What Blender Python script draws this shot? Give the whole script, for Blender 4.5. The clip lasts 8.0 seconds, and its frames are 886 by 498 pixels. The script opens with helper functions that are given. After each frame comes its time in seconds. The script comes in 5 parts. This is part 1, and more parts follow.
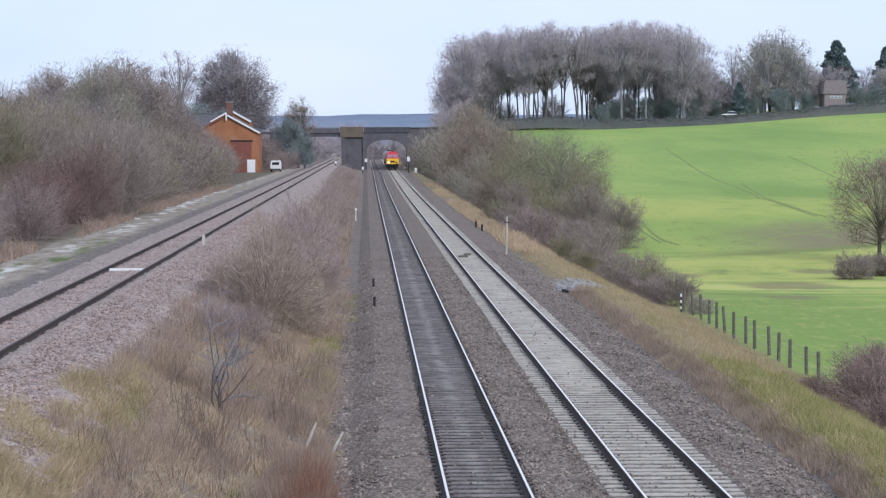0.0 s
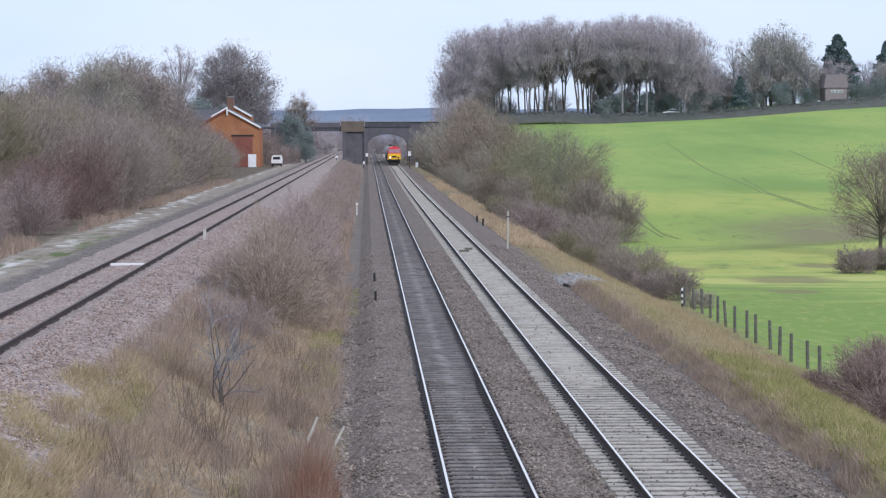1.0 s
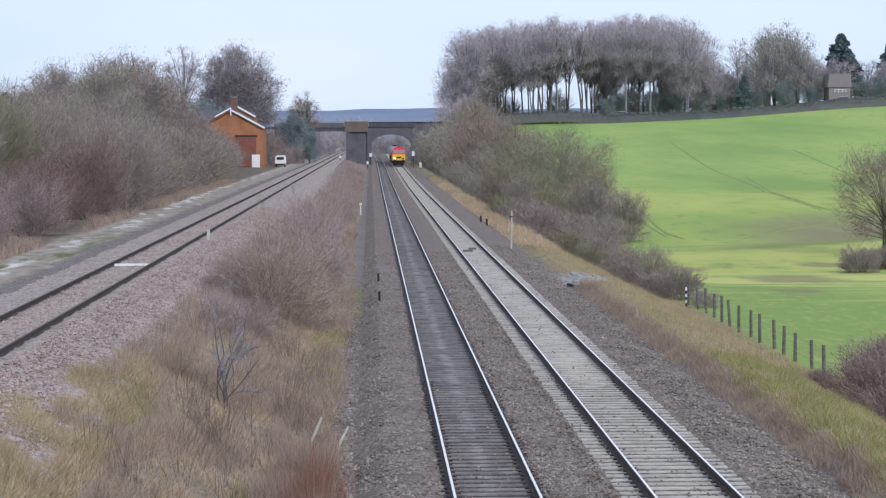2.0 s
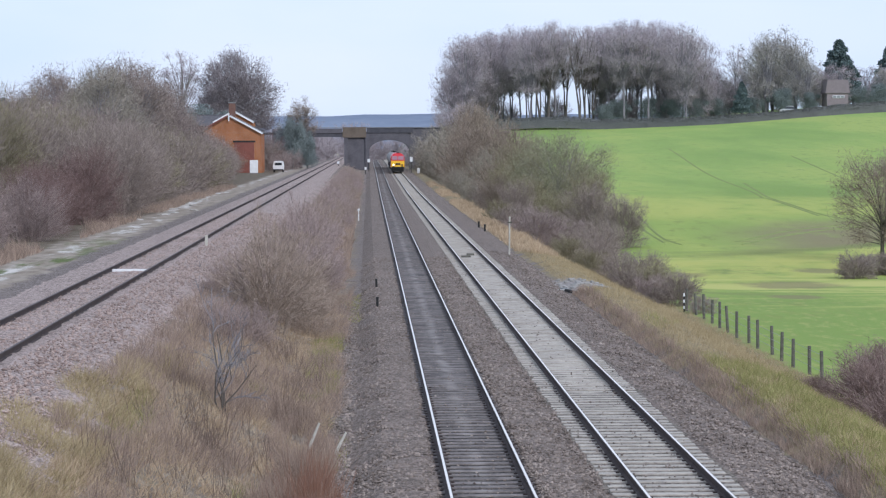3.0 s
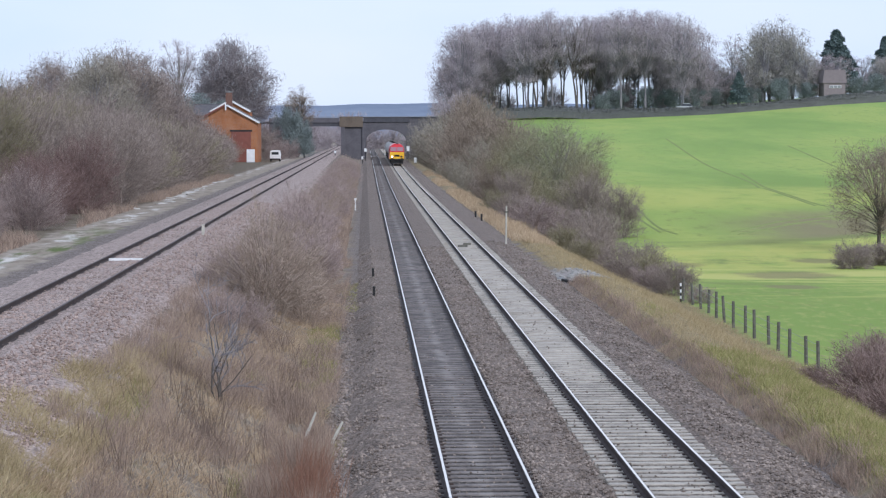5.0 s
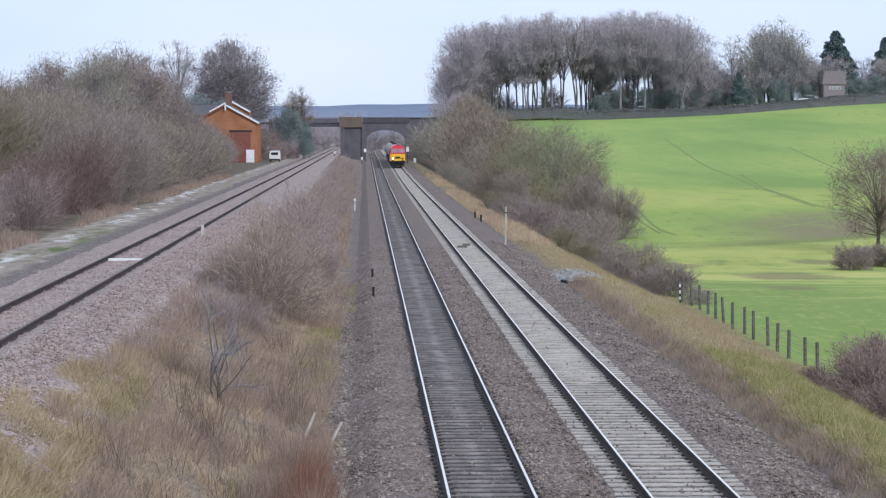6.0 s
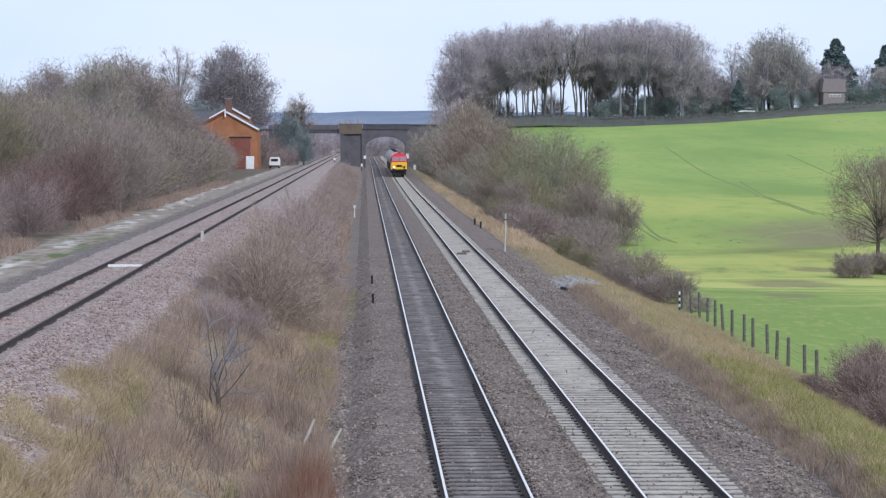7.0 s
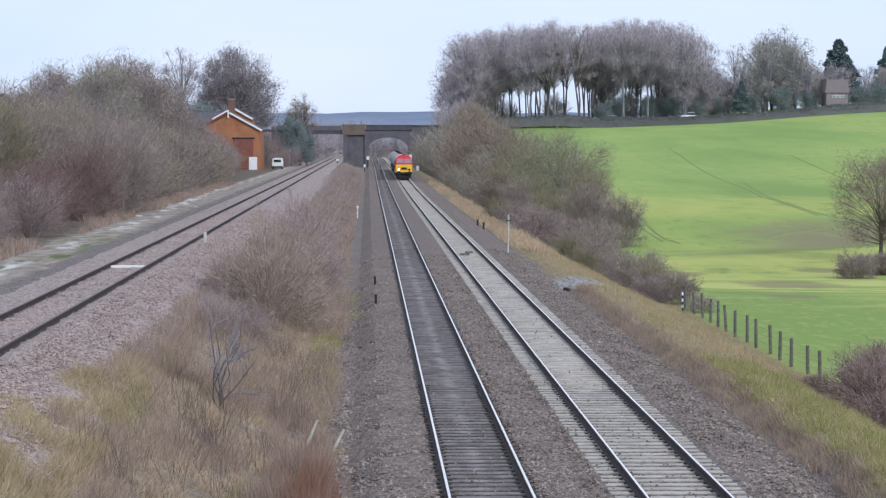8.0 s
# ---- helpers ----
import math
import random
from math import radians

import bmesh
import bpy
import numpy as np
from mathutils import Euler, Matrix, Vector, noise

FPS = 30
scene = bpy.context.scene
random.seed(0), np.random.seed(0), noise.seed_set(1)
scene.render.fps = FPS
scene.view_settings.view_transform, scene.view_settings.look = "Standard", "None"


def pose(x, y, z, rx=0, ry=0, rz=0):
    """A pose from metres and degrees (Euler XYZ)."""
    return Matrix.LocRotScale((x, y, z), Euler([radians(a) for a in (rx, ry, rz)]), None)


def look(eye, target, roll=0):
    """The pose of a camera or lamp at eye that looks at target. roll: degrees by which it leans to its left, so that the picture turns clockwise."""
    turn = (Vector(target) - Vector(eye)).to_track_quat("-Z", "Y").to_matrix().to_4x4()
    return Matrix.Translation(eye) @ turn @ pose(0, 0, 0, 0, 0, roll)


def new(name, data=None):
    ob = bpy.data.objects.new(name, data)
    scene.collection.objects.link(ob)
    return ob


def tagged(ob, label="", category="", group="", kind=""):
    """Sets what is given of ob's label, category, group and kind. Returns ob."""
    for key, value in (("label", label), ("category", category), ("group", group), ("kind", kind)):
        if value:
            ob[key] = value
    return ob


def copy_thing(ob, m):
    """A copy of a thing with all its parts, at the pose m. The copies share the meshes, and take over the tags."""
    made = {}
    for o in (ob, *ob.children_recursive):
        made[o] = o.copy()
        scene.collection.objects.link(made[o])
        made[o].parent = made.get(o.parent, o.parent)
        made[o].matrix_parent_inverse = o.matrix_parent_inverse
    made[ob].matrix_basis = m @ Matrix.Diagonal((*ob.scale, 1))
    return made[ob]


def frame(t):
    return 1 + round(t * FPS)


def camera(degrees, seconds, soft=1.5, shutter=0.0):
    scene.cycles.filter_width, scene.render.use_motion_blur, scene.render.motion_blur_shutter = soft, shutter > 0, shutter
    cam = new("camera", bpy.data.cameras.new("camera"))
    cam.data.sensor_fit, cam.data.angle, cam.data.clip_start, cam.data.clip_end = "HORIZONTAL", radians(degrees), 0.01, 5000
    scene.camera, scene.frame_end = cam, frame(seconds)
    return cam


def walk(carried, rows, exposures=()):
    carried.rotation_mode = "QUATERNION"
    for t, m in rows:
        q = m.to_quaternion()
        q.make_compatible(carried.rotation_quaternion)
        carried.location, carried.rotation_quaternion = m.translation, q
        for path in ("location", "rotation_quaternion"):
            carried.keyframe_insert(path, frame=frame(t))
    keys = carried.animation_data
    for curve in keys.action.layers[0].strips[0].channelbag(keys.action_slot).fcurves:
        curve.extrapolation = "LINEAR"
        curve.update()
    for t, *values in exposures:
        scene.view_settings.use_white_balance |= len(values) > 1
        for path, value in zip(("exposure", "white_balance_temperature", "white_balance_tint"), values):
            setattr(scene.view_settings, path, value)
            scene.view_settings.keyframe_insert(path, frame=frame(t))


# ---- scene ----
# A double main line in a shallow cutting, a third line on its bank, fields and winter woods.
# x is across the line, y along it away from the viewer, z up from the near rail tops.
cam = camera(17.82, 8.0, soft=1.25)
EYE = (0.0, 0.0, 6.3)
ROWS = [
    (0.0, -1.5652, -2.1450, 0.1589),
    (0.5, -1.5947, -2.1094, 0.1720),
    (1.0, -1.5456, -2.2572, 0.2154),
    (1.5, -1.4707, -2.2975, 0.3149),
    (3.0, -1.5115, -2.1425, 0.2726),
    (3.5, -1.6603, -2.3148, 0.2663),
    (4.0, -1.7490, -2.4417, 0.2865),
    (4.5, -1.6365, -2.3719, 0.2673),
    (6.0, -1.5838, -2.3426, 0.1049),
    (6.5, -1.6079, -2.2957, 0.0574),
    (7.0, -1.5865, -2.2035, -0.0166),
    (7.5, -1.5941, -2.3214, -0.0902),
    (8.0, -1.5271, -2.1876, 0.0000),
]
walk(cam, [(t, pose(*EYE, 90 + pitch, roll, yaw)) for t, yaw, pitch, roll in ROWS])
scene.view_settings.exposure = 0.33
scene.view_settings.use_white_balance = True
scene.view_settings.white_balance_temperature, scene.view_settings.white_balance_tint = 5900, 14

# ---- light: a thin overcast with a weak high sun ----
SUN_ELEVATION, SUN_TURN = 32.0, 150.0
world = bpy.data.worlds.new("overcast_sky")
scene.world = world
world.use_nodes = True
wn, wl = world.node_tree.nodes, world.node_tree.links
wn.clear()
sky = wn.new("ShaderNodeTexSky")
sky.sky_type, sky.sun_disc = "NISHITA", False
sky.sun_elevation, sky.sun_rotation = radians(SUN_ELEVATION), radians(SUN_TURN)
sky.air_density, sky.dust_density = 1.0, 2.0
sky_bg = wn.new("ShaderNodeBackground")
sky_bg.inputs["Strength"].default_value = 0.06
wl.new(sky.outputs["Color"], sky_bg.inputs["Color"])
cloud_noise = wn.new("ShaderNodeTexNoise")
cloud_noise.inputs["Scale"].default_value, cloud_noise.inputs["Detail"].default_value = 5.0, 5.0
wcoord, wmap = wn.new("ShaderNodeTexCoord"), wn.new("ShaderNodeMapping")
wmap.inputs["Scale"].default_value = (1.0, 1.0, 3.0)
wl.new(wcoord.outputs["Generated"], wmap.inputs["Vector"])
wl.new(wmap.outputs["Vector"], cloud_noise.inputs["Vector"])
cloud_ramp = wn.new("ShaderNodeValToRGB")
cloud_ramp.color_ramp.elements[0].position, cloud_ramp.color_ramp.elements[0].color = 0.3, (0.66, 0.79, 0.96, 1)
cloud_ramp.color_ramp.elements[1].position, cloud_ramp.color_ramp.elements[1].color = 0.7, (0.80, 0.87, 0.97, 1)
wl.new(cloud_noise.outputs["Fac"], cloud_ramp.inputs["Fac"])
cloud_bg = wn.new("ShaderNodeBackground")
cloud_bg.inputs["Strength"].default_value = 0.92
wl.new(cloud_ramp.outputs["Color"], cloud_bg.inputs["Color"])
sky_mix, wout = wn.new("ShaderNodeMixShader"), wn.new("ShaderNodeOutputWorld")
sky_mix.inputs["Fac"].default_value = 0.85
wl.new(sky_bg.outputs[0], sky_mix.inputs[1])
wl.new(cloud_bg.outputs[0], sky_mix.inputs[2])
wl.new(sky_mix.outputs[0], wout.inputs["Surface"])
sun_data = bpy.data.lights.new("sun", "SUN")
sun_data.energy, sun_data.angle, sun_data.color = 1.5, radians(12), (1.0, 0.97, 0.93)
sun = new("sun", sun_data)
a, e = radians(SUN_TURN), radians(SUN_ELEVATION)
sun.matrix_world = look((0, 0, 0), (-math.sin(a) * math.cos(e), -math.cos(a) * math.cos(e), -math.sin(e)))


# ---- materials ----
class Nodes:
    """A short hand for building one node material."""

    def __init__(self, name):
        self.mat = bpy.data.materials.new(name)
        self.mat.use_nodes = True
        self.tree = self.mat.node_tree
        self.bsdf = self.tree.nodes["Principled BSDF"]
        self.pos = self.tree.nodes.new("ShaderNodeNewGeometry").outputs["Position"]

    def add(self, kind, **props):
        node = self.tree.nodes.new(kind)
        for k, v in props.items():
            setattr(node, k, v)
        return node

    def link(self, a, b):
        self.tree.links.new(a, b)

    def noise(self, scale, detail=4.0, rough=0.55, stretch=None, vector=None):
        n = self.add("ShaderNodeTexNoise")
        n.inputs["Scale"].default_value, n.inputs["Detail"].default_value = scale, detail
        n.inputs["Roughness"].default_value = rough
        src = vector if vector is not None else self.pos
        if stretch:
            m = self.add("ShaderNodeMapping")
            m.inputs["Scale"].default_value = stretch
            self.link(src, m.inputs["Vector"])
            src = m.outputs["Vector"]
        self.link(src, n.inputs["Vector"])
        return n.outputs["Fac"]

    def voronoi(self, scale, output="Color"):
        n = self.add("ShaderNodeTexVoronoi")
        n.inputs["Scale"].default_value = scale
        self.link(self.pos, n.inputs["Vector"])
        return n.outputs[output]

    def ramp(self, fac, *stops):
        n = self.add("ShaderNodeValToRGB")
        els = n.color_ramp.elements
        while len(els) < len(stops):
            els.new(0.5)
        for el, (p, c) in zip(els, stops):
            el.position, el.color = p, (*c, 1) if len(c) == 3 else c
        self.link(fac, n.inputs["Fac"])
        return n.outputs["Color"]

    def math(self, op, a, b=0.0, c=0.0):
        n = self.add("ShaderNodeMath", operation=op)
        for i, v in enumerate((a, b, c)):
            if isinstance(v, (int, float)):
                n.inputs[i].default_value = v
            else:
                self.link(v, n.inputs[i])
        return n.outputs[0]

    def smooth(self, v, lo, hi):
        n = self.add("ShaderNodeMapRange", interpolation_type="SMOOTHSTEP")
        n.inputs["From Min"].default_value, n.inputs["From Max"].default_value = lo, hi
        self.link(v, n.inputs["Value"])
        return n.outputs["Result"]

    def mix(self, fac, a, b, blend="MIX"):
        n = self.add("ShaderNodeMix", data_type="RGBA", blend_type=blend)
        for i, v in ((0, fac), (6, a), (7, b)):
            if isinstance(v, (int, float)):
                n.inputs[i].default_value = v
            elif isinstance(v, tuple):
                n.inputs[i].default_value = (*v, 1)
            else:
                self.link(v, n.inputs[i])
        return n.outputs[2]

    def bump(self, height, strength=0.5, distance=0.02):
        n = self.add("ShaderNodeBump")
        n.inputs["Strength"].default_value, n.inputs["Distance"].default_value = strength, distance
        self.link(height, n.inputs["Height"])
        self.link(n.outputs["Normal"], self.bsdf.inputs["Normal"])

    def done(self, color=None, rough=0.8, metal=0.0, spec=0.5):
        if isinstance(color, tuple):
            self.bsdf.inputs["Base Color"].default_value = (*color, 1)
        elif color is not None:
            self.link(color, self.bsdf.inputs["Base Color"])
        self.bsdf.inputs["Roughness"].default_value = rough
        self.bsdf.inputs["Metallic"].default_value = metal
        self.bsdf.inputs["Specular IOR Level"].default_value = spec
        return self.mat


def worn(name, dark, light, scale=3.0, rough=0.8, metal=0.0, spec=0.3, bump=0.0, fine=40.0):
    """Two tones mixed by coarse and fine noise."""
    n = Nodes(name)
    big, small = n.noise(scale, 4), n.noise(fine, 3)
    v = n.math("ADD", n.math("MULTIPLY", big, 0.6), n.math("MULTIPLY", small, 0.4))
    col = n.ramp(v, (0.32, dark), (0.68, light))
    if bump:
        n.bump(small, bump, 0.02)
    return n.done(col, rough, metal, spec)


def stalks(name, *tones, rough=0.85):
    """Stems, blades and leaves: each island has a tone of its own, with wide patches."""
    n = Nodes(name)
    isl = n.tree.nodes.new("ShaderNodeNewGeometry").outputs["Random Per Island"]
    patch = n.noise(0.35, 3)
    v = n.math("ADD", n.math("MULTIPLY", isl, 0.42), n.math("MULTIPLY", patch, 0.58))
    k = len(tones) - 1
    col = n.ramp(v, *[(0.15 + 0.65 * i / k, c) for i, c in enumerate(tones)])
    return n.done(col, rough, 0, 0.15)


def ballast_colour(n, dark, light, stone=17.0):
    cells = n.voronoi(stone, "Color")
    sep = n.add("ShaderNodeSeparateColor")
    n.link(cells, sep.inputs[0])
    stains = n.noise(0.6, 5)
    clumps = n.noise(5.0, 4, 0.75, stretch=(1.0, 0.35, 1.0))
    v = n.math("ADD", n.math("MULTIPLY", sep.outputs[0], 0.36), n.math("ADD", n.math("MULTIPLY", stains, 0.22), n.math("MULTIPLY", clumps, 0.42)))
    return n.ramp(v, (0.38, dark), (0.62, light)), n.voronoi(stone, "Distance")


def ballast(name, dark, light):
    n = Nodes(name)
    col, height = ballast_colour(n, dark, light)
    n.bump(height, 0.9, 0.04)
    return n.done(col, 0.9, 0, 0.2)


def ground_material():
    n = Nodes("ground_cover")
    sep = n.add("ShaderNodeSeparateXYZ")
    n.link(n.pos, sep.inputs[0])
    x, y = sep.outputs[0], sep.outputs[1]
    wob = n.math("SUBTRACT", n.noise(0.45, 5, 0.6), 0.5)
    xw = n.math("ADD", x, n.math("MULTIPLY", wob, 2.2))
    # woodland floor
    leaf = n.ramp(n.noise(2.5, 6), (0.3, (0.10, 0.08, 0.06)), (0.7, (0.2, 0.165, 0.12)))
    # old platform strip, broken concrete with moss
    conc = n.ramp(n.noise(1.3, 6, 0.6, stretch=(1.0, 0.3, 1.0)), (0.35, (0.22, 0.18, 0.135)), (0.7, (0.40, 0.345, 0.29)))
    xr = n.math("ADD", n.math("ADD", x, n.math("MULTIPLY", n.math("SUBTRACT", n.noise(0.09, 3), 0.5), 2.4)), n.math("MULTIPLY", n.smooth(y, 130, 260), 1.1))
    ribbon = n.math("MULTIPLY", n.smooth(xr, -14.1, -13.7), n.math("SUBTRACT", 1.0, n.smooth(xr, -13.2, -12.7)))
    ribbon = n.math("MULTIPLY", ribbon, n.smooth(n.noise(0.9, 6, 0.7, stretch=(1.0, 0.2, 1.0)), 0.48, 0.64))
    conc = n.mix(ribbon, conc, (0.60, 0.56, 0.51))
    moss = n.ramp(n.noise(5.0, 4), (0.3, (0.07, 0.10, 0.03)), (0.7, (0.16, 0.19, 0.07)))
    damp = n.math("MULTIPLY", n.smooth(n.noise(0.6, 4, 0.6, stretch=(1.0, 0.14, 1.0)), 0.48, 0.6), n.math("SUBTRACT", 1.0, n.smooth(y, 110, 165)))
    strip = n.mix(damp, conc, moss)
    # scrub floor between the lines
    scrub = n.ramp(n.noise(1.6, 6, 0.65), (0.3, (0.12, 0.095, 0.075)), (0.5, (0.22, 0.18, 0.14)), (0.72, (0.33, 0.28, 0.21)))
    scrub = n.mix(n.smooth(n.noise(0.5, 4), 0.58, 0.75), scrub, (0.16, 0.15, 0.075))
    # clinker and ballast
    stone, height = ballast_colour(n, (0.10, 0.082, 0.073), (0.27, 0.228, 0.205))
    # rough bank grass
    bank = n.ramp(n.noise(1.1, 6, 0.65), (0.28, (0.17, 0.132, 0.08)), (0.55, (0.28, 0.222, 0.132)), (0.75, (0.235, 0.215, 0.105)))
    # winter corn
    fine = n.noise(6.0, 5, 0.6)
    rows = n.noise(0.05, 4, 0.55, stretch=(1.0, 0.22, 1.0))
    field = n.ramp(rows, (0.38, (0.225, 0.315, 0.08)), (0.52, (0.30, 0.385, 0.10)), (0.64, (0.40, 0.44, 0.12)))
    field = n.mix(n.math("MULTIPLY", fine, 0.35), field, (0.19, 0.26, 0.07))
    mid = n.noise(0.7, 6, 0.72, stretch=(1.0, 0.25, 1.0))
    field = n.mix(n.smooth(mid, 0.5, 0.72), field, (0.225, 0.27, 0.08))
    tuft = n.math("MULTIPLY", n.smooth(n.noise(1.6, 5, 0.7, stretch=(1.0, 0.3, 1.0)), 0.5, 0.66), n.math("SUBTRACT", 1.0, n.smooth(y, 170, 235)))
    field = n.mix(n.math("MULTIPLY", tuft, 0.6), field, (0.36, 0.37, 0.13))
    # yellow and dark green streaks, painted in place of shading on low ridges
    streaks = n.noise(0.16, 5, 0.65, stretch=(0.35, 1.0, 1.0))
    low = n.math("MULTIPLY", n.smooth(y, 140, 160), n.math("SUBTRACT", 1.0, n.smooth(y, 205, 235)))
    field = n.mix(n.math("MULTIPLY", low, n.smooth(streaks, 0.5, 0.62)), field, (0.46, 0.46, 0.15))
    field = n.mix(n.math("MULTIPLY", low, n.math("SUBTRACT", 1.0, n.smooth(streaks, 0.36, 0.44))), field, (0.22, 0.27, 0.085))
    # bands aslant at the rise's foot, colour without relief: yellow slope, dark line at its lip, bare belt above, worn
    # patches
    sway = n.math("MULTIPLY", n.math("SUBTRACT", n.noise(0.07, 5, 0.6), 0.5), 14.0)
    lip = n.math("ADD", n.math("SUBTRACT", y, n.math("MULTIPLY", x, 0.83)), sway)
    clods = n.noise(0.3, 6, 0.7, stretch=(1.0, 0.35, 1.0))
    slope = n.math("MULTIPLY", n.smooth(lip, 150, 172), n.math("SUBTRACT", 1.0, n.smooth(lip, 183, 193)))
    field = n.mix(n.math("MULTIPLY", slope, n.smooth(clods, 0.3, 0.6)), field, (0.43, 0.435, 0.125))
    edge = n.math("MULTIPLY", n.smooth(lip, 187, 191), n.math("SUBTRACT", 1.0, n.smooth(lip, 191, 197)))
    field = n.mix(n.math("MULTIPLY", edge, n.math("MULTIPLY", n.smooth(x, 20, 32), 0.7)), field, (0.18, 0.185, 0.075))
    belt = n.math("MULTIPLY", n.smooth(lip, 191, 195), n.math("SUBTRACT", 1.0, n.smooth(lip, 210, 234)))
    belt = n.math("MULTIPLY", n.math("MULTIPLY", belt, n.smooth(x, 26, 38)), n.smooth(clods, 0.2, 0.52))
    field = n.mix(n.math("MULTIPLY", belt, 0.9), field, (0.245, 0.205, 0.12))
    dry = n.math("MULTIPLY", n.smooth(y, 258, 276), n.math("SUBTRACT", 1.0, n.smooth(y, 298, 326)))
    field = n.mix(n.math("MULTIPLY", n.math("MULTIPLY", dry, 0.75), n.smooth(clods, 0.25, 0.6)), field, (0.43, 0.45, 0.125))
    for cx, cy, rx, ry in ((26.2, 176, 3.6, 5.5), (24.3, 160.5, 1.6, 3.0), (21.0, 189, 2.0, 4.0), (31.5, 193, 3.0, 3.0)):
        dx = n.math("DIVIDE", n.math("SUBTRACT", x, cx), rx)
        dy = n.math("DIVIDE", n.math("SUBTRACT", y, cy), ry)
        far_off = n.math("ADD", n.math("ADD", n.math("MULTIPLY", dx, dx), n.math("MULTIPLY", dy, dy)), n.math("MULTIPLY", clods, 2.6))
        field = n.mix(n.math("MULTIPLY", n.math("SUBTRACT", 1.0, n.smooth(far_off, 1.5, 2.5)), 0.75), field, (0.23, 0.20, 0.105))
    field = n.mix(n.math("MULTIPLY", n.smooth(y, 230, 420), 0.3), field, (0.235, 0.37, 0.115))
    # from 900 m on the field colour fades to an even grey-green
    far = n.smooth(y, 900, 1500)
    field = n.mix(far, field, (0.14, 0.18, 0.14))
    c = n.mix(n.smooth(xw, -15.6, -14.6), leaf, strip)
    c = n.mix(n.smooth(xw, -12.6, -12.0), c, stone)
    c = n.mix(n.smooth(xw, -6.0, -5.2), c, scrub)
    c = n.mix(n.smooth(xw, -1.3, -0.4), c, stone)
    c = n.mix(n.smooth(xw, 8.9, 9.6), c, bank)
    yw = n.math("ADD", y, n.math("MULTIPLY", wob, 7.0))
    way = n.math("MULTIPLY", n.smooth(yw, 127, 129), n.math("SUBTRACT", 1.0, n.smooth(yw, 137, 140)))
    way = n.math("MULTIPLY", way, n.math("SUBTRACT", 1.0, n.smooth(xw, 12.2, 13.2)))
    way = n.math("MULTIPLY", way, n.smooth(xw, 8.2, 8.8))
    c = n.mix(way, c, n.mix(0.45, stone, (0.42, 0.39, 0.36)))
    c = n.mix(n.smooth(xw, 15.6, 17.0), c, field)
    n.bump(n.math("ADD", fine, height), 0.5, 0.05)
    return n.done(c, 0.95, 0, 0.1)


def rail_material(name, head, web):
    """Bright rolled top, rusty sides, told apart by the face's slope."""
    n = Nodes(name)
    sep = n.add("ShaderNodeSeparateXYZ")
    n.link(n.tree.nodes.new("ShaderNodeNewGeometry").outputs["Normal"], sep.inputs[0])
    isl = n.noise(1.2, 4)
    side = n.ramp(isl, (0.3, web), (0.7, tuple(v * 1.5 for v in web)))
    return n.done(n.mix(n.smooth(sep.outputs[2], 0.8, 0.95), side, head), 0.5, 0, 0.3)


def brick_material(name, a, b, mortar, scale=1.0):
    n = Nodes(name)
    bt = n.add("ShaderNodeTexBrick")
    m = n.add("ShaderNodeMapping")
    m.inputs["Rotation"].default_value = (radians(90), 0, 0)
    n.link(n.pos, m.inputs["Vector"])
    n.link(m.outputs["Vector"], bt.inputs["Vector"])
    bt.inputs["Scale"].default_value = scale
    bt.inputs["Brick Width"].default_value, bt.inputs["Row Height"].default_value = 0.225, 0.075
    bt.inputs["Mortar Size"].default_value = 0.008
    bt.inputs["Color1"].default_value, bt.inputs["Color2"].default_value = (*a, 1), (*b, 1)
    bt.inputs["Mortar"].default_value = (*mortar, 1)
    soot = n.noise(0.5, 5)
    col = n.mix(n.math("MULTIPLY", n.smooth(soot, 0.4, 0.75), 0.45), bt.outputs["Color"], tuple(v * 0.45 for v in a))
    n.bump(bt.outputs["Fac"], 0.3, 0.01)
    return n.done(col, 0.9, 0, 0.2)


def oily_sleeper(name="sleeper_concrete_oily", fine=9.0, tone=1.0):
    """Concrete stained dark by oil, with a paler streak along the middle of the line."""
    n = Nodes(name)
    sep = n.add("ShaderNodeSeparateXYZ")
    n.link(n.pos, sep.inputs[0])
    off = n.math("ABSOLUTE", n.math("SUBTRACT", n.math("ADD", sep.outputs[0], n.math("MULTIPLY", n.noise(0.3, 3), 0.2)), 2.27))
    streak = n.math("MULTIPLY", n.math("SUBTRACT", 1.0, n.smooth(off, 0.02, 0.24)), n.smooth(n.noise(0.5, 3), 0.35, 0.6))
    v = n.math("ADD", n.math("MULTIPLY", n.noise(2.0, 4), 0.6), n.math("MULTIPLY", n.noise(fine, 3), 0.4))
    col = n.ramp(v, (0.32, (0.085 * tone, 0.073 * tone, 0.069 * tone)), (0.68, (0.27 * tone, 0.238 * tone, 0.222 * tone)))
    return n.done(n.mix(n.math("MULTIPLY", streak, 0.3), col, (0.42, 0.39, 0.36)), 0.9, 0, 0.12)


